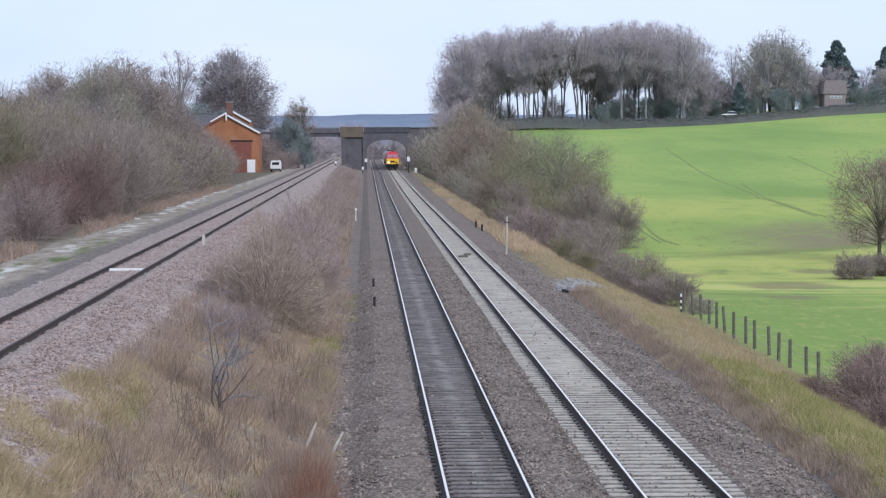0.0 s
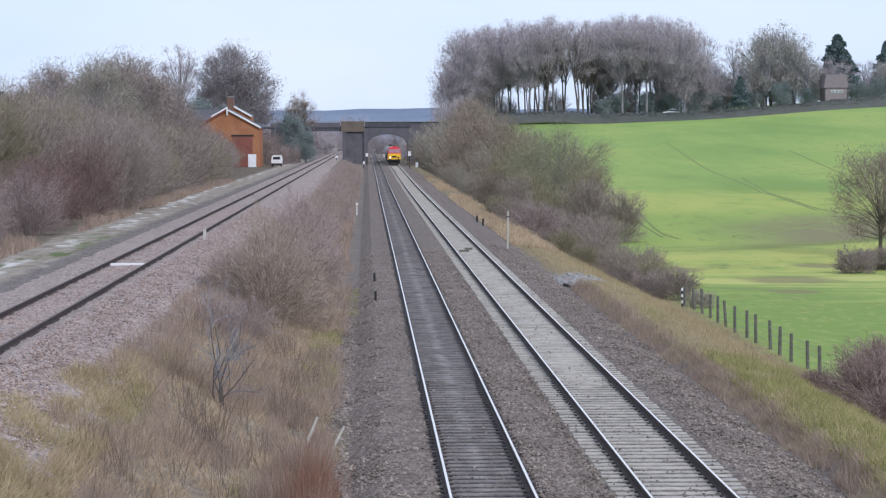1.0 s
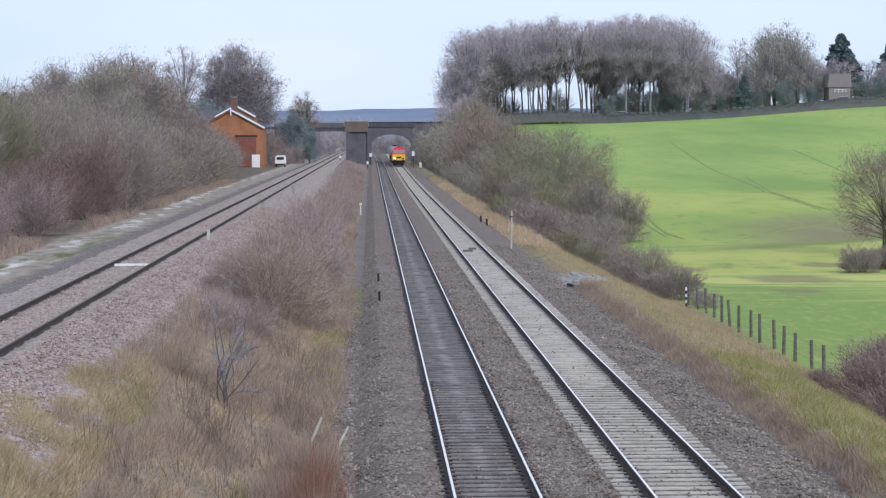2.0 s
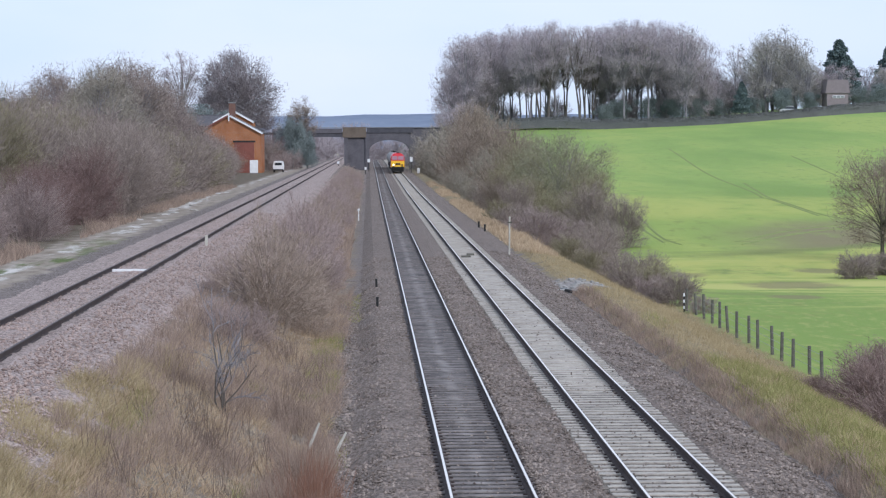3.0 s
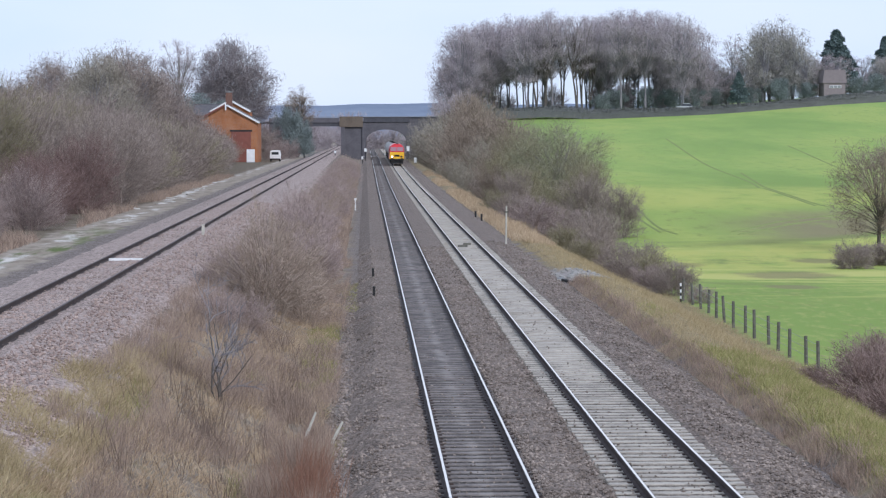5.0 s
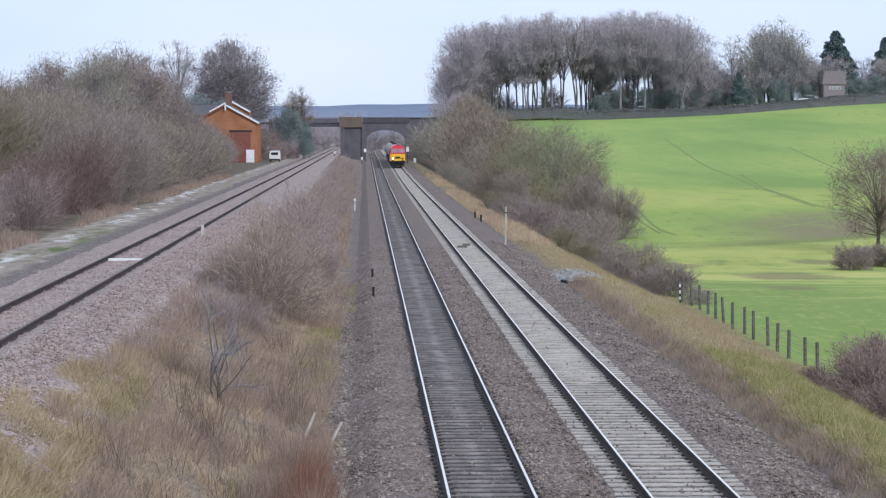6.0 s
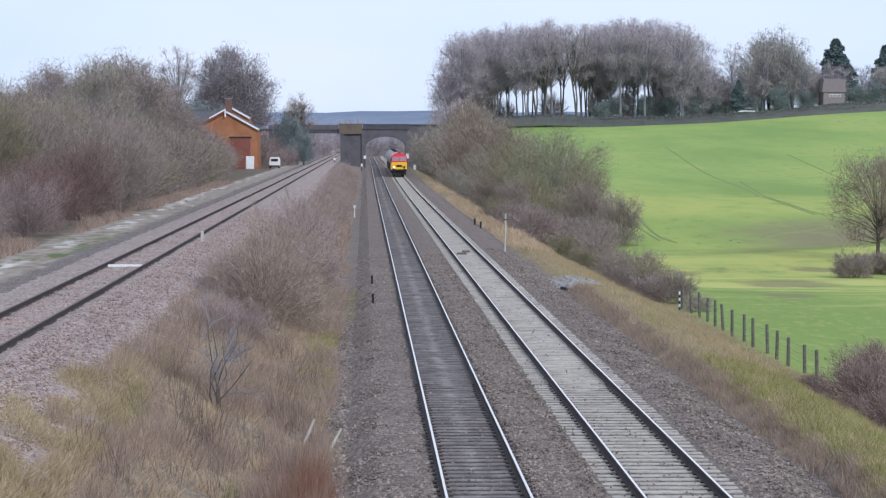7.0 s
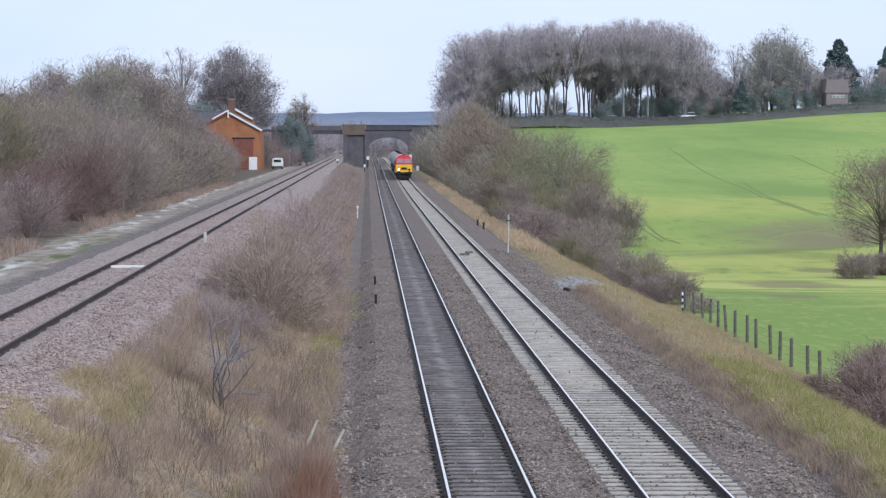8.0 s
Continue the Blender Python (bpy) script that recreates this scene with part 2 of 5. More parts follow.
M = dict(
    ground=ground_material(),
    ballast_main=ballast("ballast_main", (0.103, 0.081, 0.067), (0.274, 0.219, 0.184)),
    ballast_dirty=ballast("ballast_oily", (0.026, 0.023, 0.021), (0.105, 0.090, 0.079)),
    ballast_pale=ballast("ballast_slurried", (0.083, 0.069, 0.057), (0.269, 0.231, 0.188)),
    ballast_red=ballast("ballast_granite", (0.197, 0.153, 0.134), (0.476, 0.379, 0.336)),
    sleeper_dark=oily_sleeper(),
    packed_oily=oily_sleeper("ballast_packed_oily", 14.0, 0.62),
    packed_pale=worn("ballast_packed_slurry", (0.18, 0.148, 0.118), (0.56, 0.50, 0.42), 0.9, 0.95, 0.0, 0.1, bump=0.5, fine=7),
    sleeper_pale=worn("sleeper_concrete_pale", (0.250, 0.225, 0.195), (0.52, 0.47, 0.405), 2.0, 0.85, fine=9),
    sleeper_wood=worn("sleeper_timber", (0.13, 0.11, 0.10), (0.27, 0.235, 0.215), 2.0, 0.9, fine=25),
    rail_bright=worn("rail_head_polished", (0.95, 0.86, 0.77), (1.0, 0.92, 0.83), 4, 0.3, 0.85, 0.5),
    rail_dull=worn("rail_head_rusted", (0.07, 0.05, 0.045), (0.14, 0.10, 0.09), 4, 0.6, 0.3, 0.4),
    rail_rust=worn("rail_web_rust", (0.035, 0.027, 0.028), (0.085, 0.062, 0.055), 3, 0.8, 0.0, 0.2),
    twig=stalks("twig_grey_brown", (0.154, 0.125, 0.111), (0.259, 0.212, 0.185), (0.394, 0.327, 0.284)),
    twig_red=stalks("twig_red_brown", (0.122, 0.082, 0.075), (0.198, 0.132, 0.12), (0.29, 0.205, 0.185)),
    twig_olive=stalks("twig_olive", (0.134, 0.118, 0.078), (0.235, 0.207, 0.134), (0.347, 0.308, 0.202)),
    twig_ash=stalks("twig_ash_grey", (0.165, 0.143, 0.145), (0.25, 0.22, 0.222), (0.355, 0.315, 0.315)),
    twig_ridge=stalks("twig_ridge_olive", (0.25, 0.235, 0.21), (0.33, 0.31, 0.28), (0.41, 0.385, 0.35)),
    twig_scrub=stalks("twig_scrub_mauve", (0.205, 0.158, 0.148), (0.335, 0.262, 0.24), (0.47, 0.38, 0.345)),
    twig_tan=stalks("twig_tan", (0.20, 0.155, 0.125), (0.325, 0.255, 0.203), (0.455, 0.37, 0.30)),
    twig_lichen=stalks("twig_lichen_olive", (0.17, 0.165, 0.105), (0.26, 0.255, 0.165), (0.36, 0.35, 0.235)),
    twig_mauve=stalks("twig_mauve", (0.173, 0.135, 0.130), (0.289, 0.228, 0.212), (0.419, 0.339, 0.308)),
    # beech twigs paled and blued: distance haze is put into the colour
    twig_far=stalks("twig_beech_hazed", (0.335, 0.29, 0.305), (0.40, 0.352, 0.363), (0.47, 0.42, 0.43)),
    # olive twigs with lifted dark tones, haze mixed into the colour
    twig_haze=stalks("twig_olive_hazed", (0.185, 0.162, 0.13), (0.27, 0.24, 0.195), (0.36, 0.325, 0.27)),
    twig_brown=stalks("twig_warm_brown", (0.149, 0.116, 0.094), (0.248, 0.196, 0.156), (0.363, 0.297, 0.237)),
    bramble=stalks("bramble_stems", (0.127, 0.090, 0.079), (0.242, 0.172, 0.153), (0.391, 0.306, 0.268)),
    stone_mixed=stalks("stone_chips_grey", (0.07, 0.055, 0.046), (0.20, 0.163, 0.138), (0.40, 0.335, 0.288)),
    stone_pink=stalks("stone_chips_pink", (0.165, 0.123, 0.106), (0.321, 0.241, 0.207), (0.496, 0.389, 0.336)),
    rut=worn("worn_corn", (0.185, 0.225, 0.075), (0.25, 0.30, 0.10), 0.6, 0.95, 0, 0.1, fine=6),
    bark=worn("bark_grey", (0.06, 0.052, 0.046), (0.17, 0.15, 0.13), 2, 0.9),
    # bark lightened towards blue the same way, to carry the haze
    bark_far=worn("bark_beech_hazed", (0.15, 0.142, 0.155), (0.28, 0.268, 0.28), 2, 0.9),
    bark_pale=worn("bark_pale", (0.16, 0.145, 0.13), (0.36, 0.33, 0.29), 2, 0.9),
    # needles, ivy and hedge: greens lightened and greyed to include distance haze
    needles=stalks("evergreen_leaves_hazed", (0.10, 0.14, 0.145), (0.125, 0.168, 0.165), (0.15, 0.195, 0.185)),
    ivy=stalks("ivy_leaves_hazed", (0.17, 0.20, 0.20), (0.205, 0.24, 0.235), (0.24, 0.28, 0.265)),
    hedge=stalks("hedge_leaves_hazed", (0.125, 0.128, 0.125), (0.145, 0.148, 0.143), (0.17, 0.172, 0.162)),
    grass_tan=stalks("dry_grass", (0.28, 0.20, 0.127), (0.425, 0.318, 0.207), (0.565, 0.445, 0.31)),
    grass_bank=stalks("bank_dry_grass", (0.225, 0.172, 0.095), (0.36, 0.285, 0.162), (0.50, 0.41, 0.25)),
    grass_green=stalks("rough_green_grass", (0.158, 0.155, 0.055), (0.263, 0.252, 0.099), (0.399, 0.349, 0.165)),
    grass_olive=stalks("bank_green_grass", (0.165, 0.163, 0.058), (0.268, 0.258, 0.098), (0.39, 0.355, 0.16)),
    grass_brown=stalks("dead_weeds", (0.172, 0.126, 0.099), (0.30, 0.225, 0.178), (0.45, 0.345, 0.268)),
    grass_dark=stalks("dead_dock_dark", (0.085, 0.06, 0.048), (0.15, 0.11, 0.088), (0.24, 0.18, 0.145)),
    grass_rust=stalks("dead_dock_stems", (0.155, 0.080, 0.055), (0.235, 0.125, 0.086), (0.34, 0.20, 0.138)),
    brick_orange=brick_material("brick_orange", (0.42, 0.16, 0.06), (0.33, 0.115, 0.045), (0.32, 0.24, 0.18)),
    brick_red=brick_material("brick_weathered_red", (0.20, 0.10, 0.075), (0.16, 0.085, 0.065), (0.18, 0.14, 0.12)),
    # sooty brick, raised to a bluish grey that paints in the haze
    brick_dark=brick_material("brick_sooty_hazed", (0.105, 0.10, 0.112), (0.14, 0.13, 0.14), (0.125, 0.12, 0.13)),
    render_buff=worn("cottage_render", (0.21, 0.178, 0.182), (0.27, 0.225, 0.23), 1.2, 0.9),
    brick_buff=brick_material("brick_repaired", (0.17, 0.135, 0.10), (0.13, 0.10, 0.08), (0.15, 0.13, 0.11)),
    iron=worn("girder_paint_dark", (0.05, 0.05, 0.06), (0.09, 0.088, 0.098), 1.2, 0.7),
    stone=worn("coping_stone", (0.17, 0.17, 0.17), (0.30, 0.30, 0.30), 1.5, 0.9),
    concrete=worn("broken_concrete", (0.20, 0.19, 0.175), (0.40, 0.385, 0.36), 3.0, 0.9),
    slab_pale=worn("weathered_slab", (0.36, 0.33, 0.30), (0.62, 0.59, 0.55), 1.5, 0.9),
    slate=worn("roof_slate", (0.06, 0.058, 0.065), (0.14, 0.13, 0.135), 2.0, 0.7),
    tile_brown=worn("roof_tile_brown", (0.20, 0.168, 0.175), (0.26, 0.218, 0.225), 2.0, 0.85),
    white=worn("white_paint", (0.66, 0.66, 0.66), (0.82, 0.82, 0.81), 2.0, 0.6),
    silver=worn("silver_paint", (0.45, 0.46, 0.47), (0.55, 0.56, 0.57), 2.0, 0.35, 0.4, 0.5),
    door_red=worn("door_paint_red", (0.17, 0.06, 0.045), (0.25, 0.09, 0.065), 1.5, 0.6),
    glass=worn("window_dark_glass", (0.02, 0.025, 0.03), (0.04, 0.045, 0.05), 1.5, 0.12, 0, 0.6),
    # window glass lightened to grey, the reflected sky put into its colour
    pane_sky=worn("window_glass_sky_grey", (0.20, 0.21, 0.22), (0.27, 0.28, 0.29), 1.5, 0.1, 0, 0.6),
    post_wood=worn("weathered_post", (0.07, 0.07, 0.06), (0.18, 0.17, 0.14), 6, 0.9),
    post_pale=worn("pale_timber", (0.36, 0.34, 0.29), (0.58, 0.55, 0.48), 6, 0.85),
    black=worn("black_paint", (0.012, 0.012, 0.013), (0.03, 0.03, 0.03), 5, 0.6),
    wire=worn("galvanised_wire", (0.16, 0.16, 0.16), (0.28, 0.28, 0.28), 5, 0.5, 0.6),
    loco_red=worn("loco_red_paint", (0.50, 0.012, 0.02), (0.62, 0.022, 0.035), 1.0, 0.32, 0, 0.5),
    loco_yellow=worn("loco_yellow_paint", (0.80, 0.42, 0.01), (0.88, 0.52, 0.02), 1.0, 0.35, 0, 0.5),
    # pinkish base colour paints the sky's reflection into the windscreen
    loco_glass=worn("loco_windscreen_sky_tint", (0.28, 0.15, 0.18), (0.36, 0.2, 0.23), 2.0, 0.1, 0, 0.8),
    under=worn("underframe_grime", (0.012, 0.011, 0.011), (0.045, 0.04, 0.036), 2.0, 0.8),
    tank=worn("tank_barrel_grey", (0.20, 0.19, 0.185), (0.36, 0.35, 0.34), 0.8, 0.55),
    # the blue-grey of the hill is aerial haze, painted as base colour
    hill=worn("hazed_hill", (0.17, 0.205, 0.27), (0.23, 0.265, 0.33), 0.01, 1.0, 0, 0.0, fine=0.08),
)
glow = Nodes("lamp_glow")
glow.bsdf.inputs["Emission Color"].default_value = (1, 0.96, 0.82, 1)
glow.bsdf.inputs["Emission Strength"].default_value = 4.0
M["glow"] = glow.done((0.9, 0.88, 0.8), 0.3)


# ---- mesh helpers ----
def mesh_of(name, verts, faces, material, smooth=False):
    me = bpy.data.meshes.new(name)
    me.from_pydata(verts.tolist() if isinstance(verts, np.ndarray) else verts, [], faces.tolist() if isinstance(faces, np.ndarray) else faces)
    me.materials.append(material)
    if smooth:
        me.polygons.foreach_set("use_smooth", [True] * len(me.polygons))
    me.update()
    return me


def part(name, bm, material, parent=None, label="", smooth=False):
    """Links a bmesh as one mesh object, under a thing or a part."""
    me = bpy.data.meshes.new(name)
    bmesh.ops.recalc_face_normals(bm, faces=bm.faces)
    bm.to_mesh(me)
    bm.free()
    me.materials.append(material)
    if smooth:
        me.polygons.foreach_set("use_smooth", [True] * len(me.polygons))
    ob = new(name, me)
    ob.parent = parent
    if label:
        tagged(ob, label)
    return ob


def thing(name, m, label, category, group="", kind=""):
    ob = new(name)
    ob.matrix_basis = m
    return tagged(ob, label, category, group, kind)


def box(bm, cx, cy, cz, sx, sy, sz, bevel=0.0, turn=None):
    got = bmesh.ops.create_cube(bm, size=1.0)["verts"]
    m = Matrix.Translation((cx, cy, cz)) @ (turn or Matrix()) @ Matrix.Diagonal((sx, sy, sz, 1))
    bmesh.ops.transform(bm, matrix=m, verts=got)
    if bevel:
        edges = list({e for v in got for e in v.link_edges})
        bmesh.ops.bevel(bm, geom=edges, offset=bevel, segments=2, affect="EDGES", profile=0.6)
    return bm


def boxed(*args, **kw):
    return box(bmesh.new(), *args, **kw)


def rod(bm, a, b, r0, r1=None, n=8):
    a, b = Vector(a), Vector(b)
    m = Matrix.Translation((a + b) / 2) @ (b - a).to_track_quat("Z", "Y").to_matrix().to_4x4()
    bmesh.ops.create_cone(bm, cap_ends=True, segments=n, radius1=r0, radius2=r0 if r1 is None else r1, depth=(b - a).length, matrix=m)
    return bm


def extrude_profile(points, y0, y1):
    """A closed outline in x and z, drawn out along y."""
    bm = bmesh.new()
    a = [bm.verts.new((x, y0, z)) for x, z in points]
    b = [bm.verts.new((x, y1, z)) for x, z in points]
    k = len(points)
    for i in range(k):
        bm.faces.new((a[i], a[(i + 1) % k], b[(i + 1) % k], b[i]))
    bm.faces.new(a[::-1])
    bm.faces.new(b)
    return bm


def ease(v, lo, hi):
    t = np.clip((np.asarray(v, float) - lo) / (hi - lo), 0, 1)
    return t * t * (3 - 2 * t)


def main_rise(y):
    """The height of the main rails: level, then a slow climb to the bridge."""
    return 0.75 * ease(y, 300, 660)


LEFT_RAIL = 1.85


def hump(x, y, seed=0.0):
    """Soft waves of the ground, a metre or so across and up."""
    return (np.sin(x * 0.9 + seed) * np.cos(y * 0.31 + seed * 2) + np.sin(x * 2.3 + y * 0.8 + seed) * 0.5) * 0.5


def ground_height(x, y):
    x, y = np.asarray(x, float), np.asarray(y, float)
    rise = main_rise(y)
    left = 1.52 + 0 * x
    cess = -0.52 + rise
    z = np.where(x < -6.6, left, left + (cess - left) * ease(x, -6.6, -1.4))
    z = z + 0.05 * hump(x, y) * ease(x, -6.2, -5.2) * (1 - ease(x, -1.8, -1.0))
    right = cess + (0.16 + 0.3 * (1 - ease(y, 122, 130))) * ease(x, 9.15, 9.9) + 0.05 * hump(x, y, 1.0) * ease(x, 9.3, 10.6)
    foot = -2.4
    right = right + (foot - right) * ease(x, 9.9, 16.3)
    z = np.where(x > 3, right, z)
    climb = 2.4 * ease(y, 150, 330) + 10.2 * ease(y, 230, 830) - 0.5 * ease(y, 140, 190)
    climb = climb + 0.042 * np.clip(x - 32, -20, 200) * ease(y, 380, 720)
    roll = 0.35 * np.sin(x * 0.05 + y * 0.021) * ease(y, 170, 260) * (1 - ease(y, 400, 600))
    z = z + (climb + roll) * ease(x, 13.0, 24.0) * (1 - ease(y, 1300, 2600))
    z = z + 1.25 * ease(y, 701, 705) * ease(x, 14, 18)
    z = z + 1.05 * ease(x, 80, 122) * ease(y, 560, 690)
    z = z + 2.5 * ease(-x, 18, 60)
    return z


def grid(xs, ys):
    X, Y = np.meshgrid(xs, ys)
    Z = ground_height(X, Y)
    verts = np.stack([X, Y, Z], -1).reshape(-1, 3)
    nx, ny = len(xs), len(ys)
    i = np.arange(ny - 1)[:, None] * nx + np.arange(nx - 1)[None, :]
    faces = np.stack([i, i + 1, i + nx + 1, i + nx], -1).reshape(-1, 4)
    return verts, faces


# ---- the ground, one sheet to the horizon ----
xs = np.concatenate([[-1800, -900, -400, -200, -100, -60, -40, -28, -22, -18], np.arange(-16, 18, 0.3), np.arange(18, 60, 2.0), np.arange(60, 200, 8.0), [240, 320, 500, 900, 1800]])
ys = np.concatenate([[-300, -100, -20, 20], np.arange(34, 170, 0.6), np.arange(170, 420, 3.0), np.arange(420, 900, 10.0), [950, 1050, 1200, 1500, 2000, 2600, 3400, 4300]])
gv, gf = grid(xs, ys)
ground = new("ground", mesh_of("ground", gv, gf, M["ground"], True))
tagged(ground, "rough railway land with scrub floor, dry bank grass and a green winter field", "ground", kind="structure")


def hazed_hill():
    rng = np.random.default_rng(5)
    k = 60
    x = np.linspace(-900, 1500, k)
    top = 42 + 1.2 * np.sin(x * 0.009 + 1.2) + 1.0 * np.sin(x * 0.03) + rng.uniform(-0.8, 0.8, k)
    rows = [np.stack([x, np.full(k, 3000 + 160 * j), top * (0.0, 0.75, 1.0, 0.8)[j] - 3], -1) for j in range(4)]
    i = np.arange(3)[:, None] * k + np.arange(k - 1)[None, :]
    f = np.stack([i, i + 1, i + k + 1, i + k], -1).reshape(-1, 4)
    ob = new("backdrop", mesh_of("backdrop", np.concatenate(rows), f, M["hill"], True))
    tagged(ob, "low wooded ridge, distance haze put into its blue-grey colour", "hill", kind="structure")


hazed_hill()


# ---- the lines ----
def bed(name, label, cross, material, y0, y1, rise, rough=0.02, start=-60.0):
    """A ballast bed: a cross-section of (x, z) drawn out along the line, following the climb."""
    ys = np.concatenate([np.arange(-60, y0, 3.0), np.arange(y0, 160, 0.5), np.arange(160, y1 + 1, 10.0)])
    ys = ys[ys >= start]
    rng = np.random.default_rng(len(label) + len(cross))
    cols, k = [], len(cross)
    for cx, cz in cross:
        near = (ys < 160) * 1.0
        jig = rng.uniform(-0.05, 0.05, len(ys)) * near + 0.05 * np.sin(ys * 0.7 + cx) * near
        cols.append(np.stack([cx + jig, ys, cz + rise(ys) + rng.uniform(-rough, rough, len(ys)) * near], -1))
    v = np.stack(cols, 1).reshape(-1, 3)
    i = np.arange(len(ys) - 1)[:, None] * k + np.arange(k - 1)[None, :]
    f = np.stack([i, i + 1, i + k + 1, i + k], -1).reshape(-1, 4)
    ob = new(name, mesh_of(name, v, f, material))
    return tagged(ob, label, "ballast", kind="structure")


def flat(y):
    return 0.0 * np.asarray(y, float)


bed("ballast_bed", "grey brown stone ballast under the two main lines",
    [(-0.6, -0.62), (0.25, -0.16), (0.8, -0.14), (1.25, -0.145), (1.4, -0.25), (3.0, -0.25), (3.15, -0.145), (3.8, -0.13), (4.25, -0.15), (4.5, -0.215), (4.9, -0.24), (6.5, -0.24), (6.9, -0.215), (7.15, -0.17), (7.8, -0.2), (8.6, -0.4), (9.3, -0.62)],
    M["ballast_main"], 30, 1000, main_rise)
bed("ballast_bed", "dark oily ballast between the rails of the main line", [(1.36, -0.186), (1.8, -0.182), (2.2, -0.19), (2.6, -0.182), (3.04, -0.186)], M["ballast_dirty"], 30, 1000, main_rise, 0.004)
bed("ballast_bed", "pale slurried ballast under the second main line", [(4.4, -0.184), (5.1, -0.182), (5.7, -0.188), (6.3, -0.182), (7.0, -0.184)], M["ballast_pale"], 30, 1000, main_rise, 0.004)
bed("ballast_bed", "oil-stained packed ballast level with the sleepers", [(1.40, -0.206), (1.8, -0.200), (2.2, -0.203), (2.6, -0.200), (3.0, -0.206)], M["packed_oily"], 30, 1000, lambda y: main_rise(y) + 0.030 * ease(y, 58, 84), 0.008, 56.0)
bed("ballast_bed", "pale slurry packed level with the sleepers", [(4.95, -0.206), (5.3, -0.200), (5.7, -0.202), (6.1, -0.200), (6.46, -0.206)], M["packed_pale"], 30, 1000, lambda y: main_rise(y) + 0.031 * ease(y, 60, 96), 0.008, 58.0)
bed("ballast_bed", "pinkish granite ballast under the raised single line",
    [(-11.8, 1.45), (-10.4, 1.66), (-9.9, 1.72), (-9.5, 1.70), (-7.85, 1.70), (-7.5, 1.72), (-6.9, 1.66), (-6.0, 1.49), (-5.2, 1.18), (-4.7, 0.85)], M["ballast_red"], 30, 1000, flat)

RAIL = [(-0.024, 0.0), (0.024, 0.0), (0.036, -0.01), (0.036, -0.035), (0.012, -0.05), (0.010, -0.13), (0.07, -0.148), (0.07, -0.16), (-0.07, -0.16), (-0.07, -0.148), (-0.010, -0.13), (-0.012, -0.05), (-0.036, -0.035), (-0.036, -0.01)]


def rail_mesh(rise, head, y0=30.0, y1=1000.0):
    ys = np.concatenate([np.arange(-60, y0, 6.0), np.arange(y0, 160, 4.0), np.arange(160, y1 + 1, 10.0)])
    prof = np.array(RAIL)
    k = len(prof)
    v = np.stack([np.broadcast_to(prof[:, 0], (len(ys), k)), np.broadcast_to(ys[:, None], (len(ys), k)), prof[:, 1] + np.broadcast_to(np.asarray(rise(ys))[:, None], (len(ys), k))], -1).reshape(-1, 3)
    i = np.arange(len(ys) - 1)[:, None] * k
    j = np.arange(k)
    f = np.stack([i + j, i + (j + 1) % k, i + k + (j + 1) % k, i + k + j], -1).reshape(-1, 4)
    me = mesh_of("rail", v, f, M["rail_rust"])
    me.materials.append(head)
    mi = np.tile((np.arange(k) == 0).astype(int), len(ys) - 1)
    me.polygons.foreach_set("material_index", mi)
    me.update()
    return me


def sleeper_bm():
    bm = boxed(0, 0, -0.09, 2.5, 0.3, 0.18, bevel=0.02)
    for v in bm.verts:
        if abs(v.co.x) < 1.3 and v.co.z > -0.05:
            v.co.z -= 0.02 * (1 - abs(v.co.x) / 1.25)
    return bm


def track(name, label, xc, z, rise, head, sleeper_mat, seed, pitch=0.65, lift=0.0):
    root = thing(name, pose(xc, 0, z), label, "railway track", kind="structure")
    me = rail_mesh(rise, head)
    for s in (-0.7525, 0.7525):
        ob = new("rail", me)
        ob.parent, ob.location = root, (s, 0, 0)
    rng = random.Random(seed)
    sm = bpy.data.meshes.new("sleeper")
    bm = sleeper_bm()
    bm.to_mesh(sm)
    bm.free()
    sm.materials.append(sleeper_mat)
    chair = bpy.data.meshes.new("rail_fastening")
    bm = bmesh.new()
    for s in (-0.7525, 0.7525):
        for q in (-0.11, 0.11):
            box(bm, s + q, 0, 0.012, 0.07, 0.09, 0.03)
    bm.to_mesh(chair)
    bm.free()
    chair.materials.append(M["rail_rust"])
    y = 40.0
    while y < 150:
        ob = new("sleeper", sm)
        ob.parent = root
        ob.matrix_basis = pose(rng.uniform(-0.03, 0.03), y, -0.165 + lift + float(rise(y)) + rng.uniform(-0.008, 0.008), 0, 0, rng.uniform(-0.5, 0.5))
        if y < 75:
            fo = new("rail_fastening", chair)
            fo.parent, fo.location = ob, (0, 0, 0)
        y += pitch
    verts, faces = [], []
    for y in [40 - pitch * k for k in range(1, int(100 / pitch))] + [y + pitch * k for k in range(int((700 - y) / pitch))]:
        zz = -0.165 + lift + float(rise(y)) + rng.uniform(-0.01, 0.01)
        b = len(verts)
        for dz in (-0.1, 0):
            verts += [(-1.25, y - 0.13, zz + dz), (1.25, y - 0.13, zz + dz), (1.25, y + 0.13, zz + dz), (-1.25, y + 0.13, zz + dz)]
        faces += [(b + 4, b + 5, b + 6, b + 7), (b, b + 1, b + 5, b + 4), (b + 1, b + 2, b + 6, b + 5), (b + 3, b, b + 4, b + 7)]
    far = new("far_sleepers", mesh_of("far_sleepers", verts, faces, sleeper_mat))
    far.parent = root
    tagged(far, kind="stuff")
    return root


track("railway_track", "polished steel main line on dark oily concrete sleepers", 2.2, 0, main_rise, M["rail_bright"], M["sleeper_dark"], 1)
track("railway_track", "polished steel main line on pale concrete sleepers", 5.71, 0, main_rise, M["rail_bright"], M["sleeper_pale"], 2)
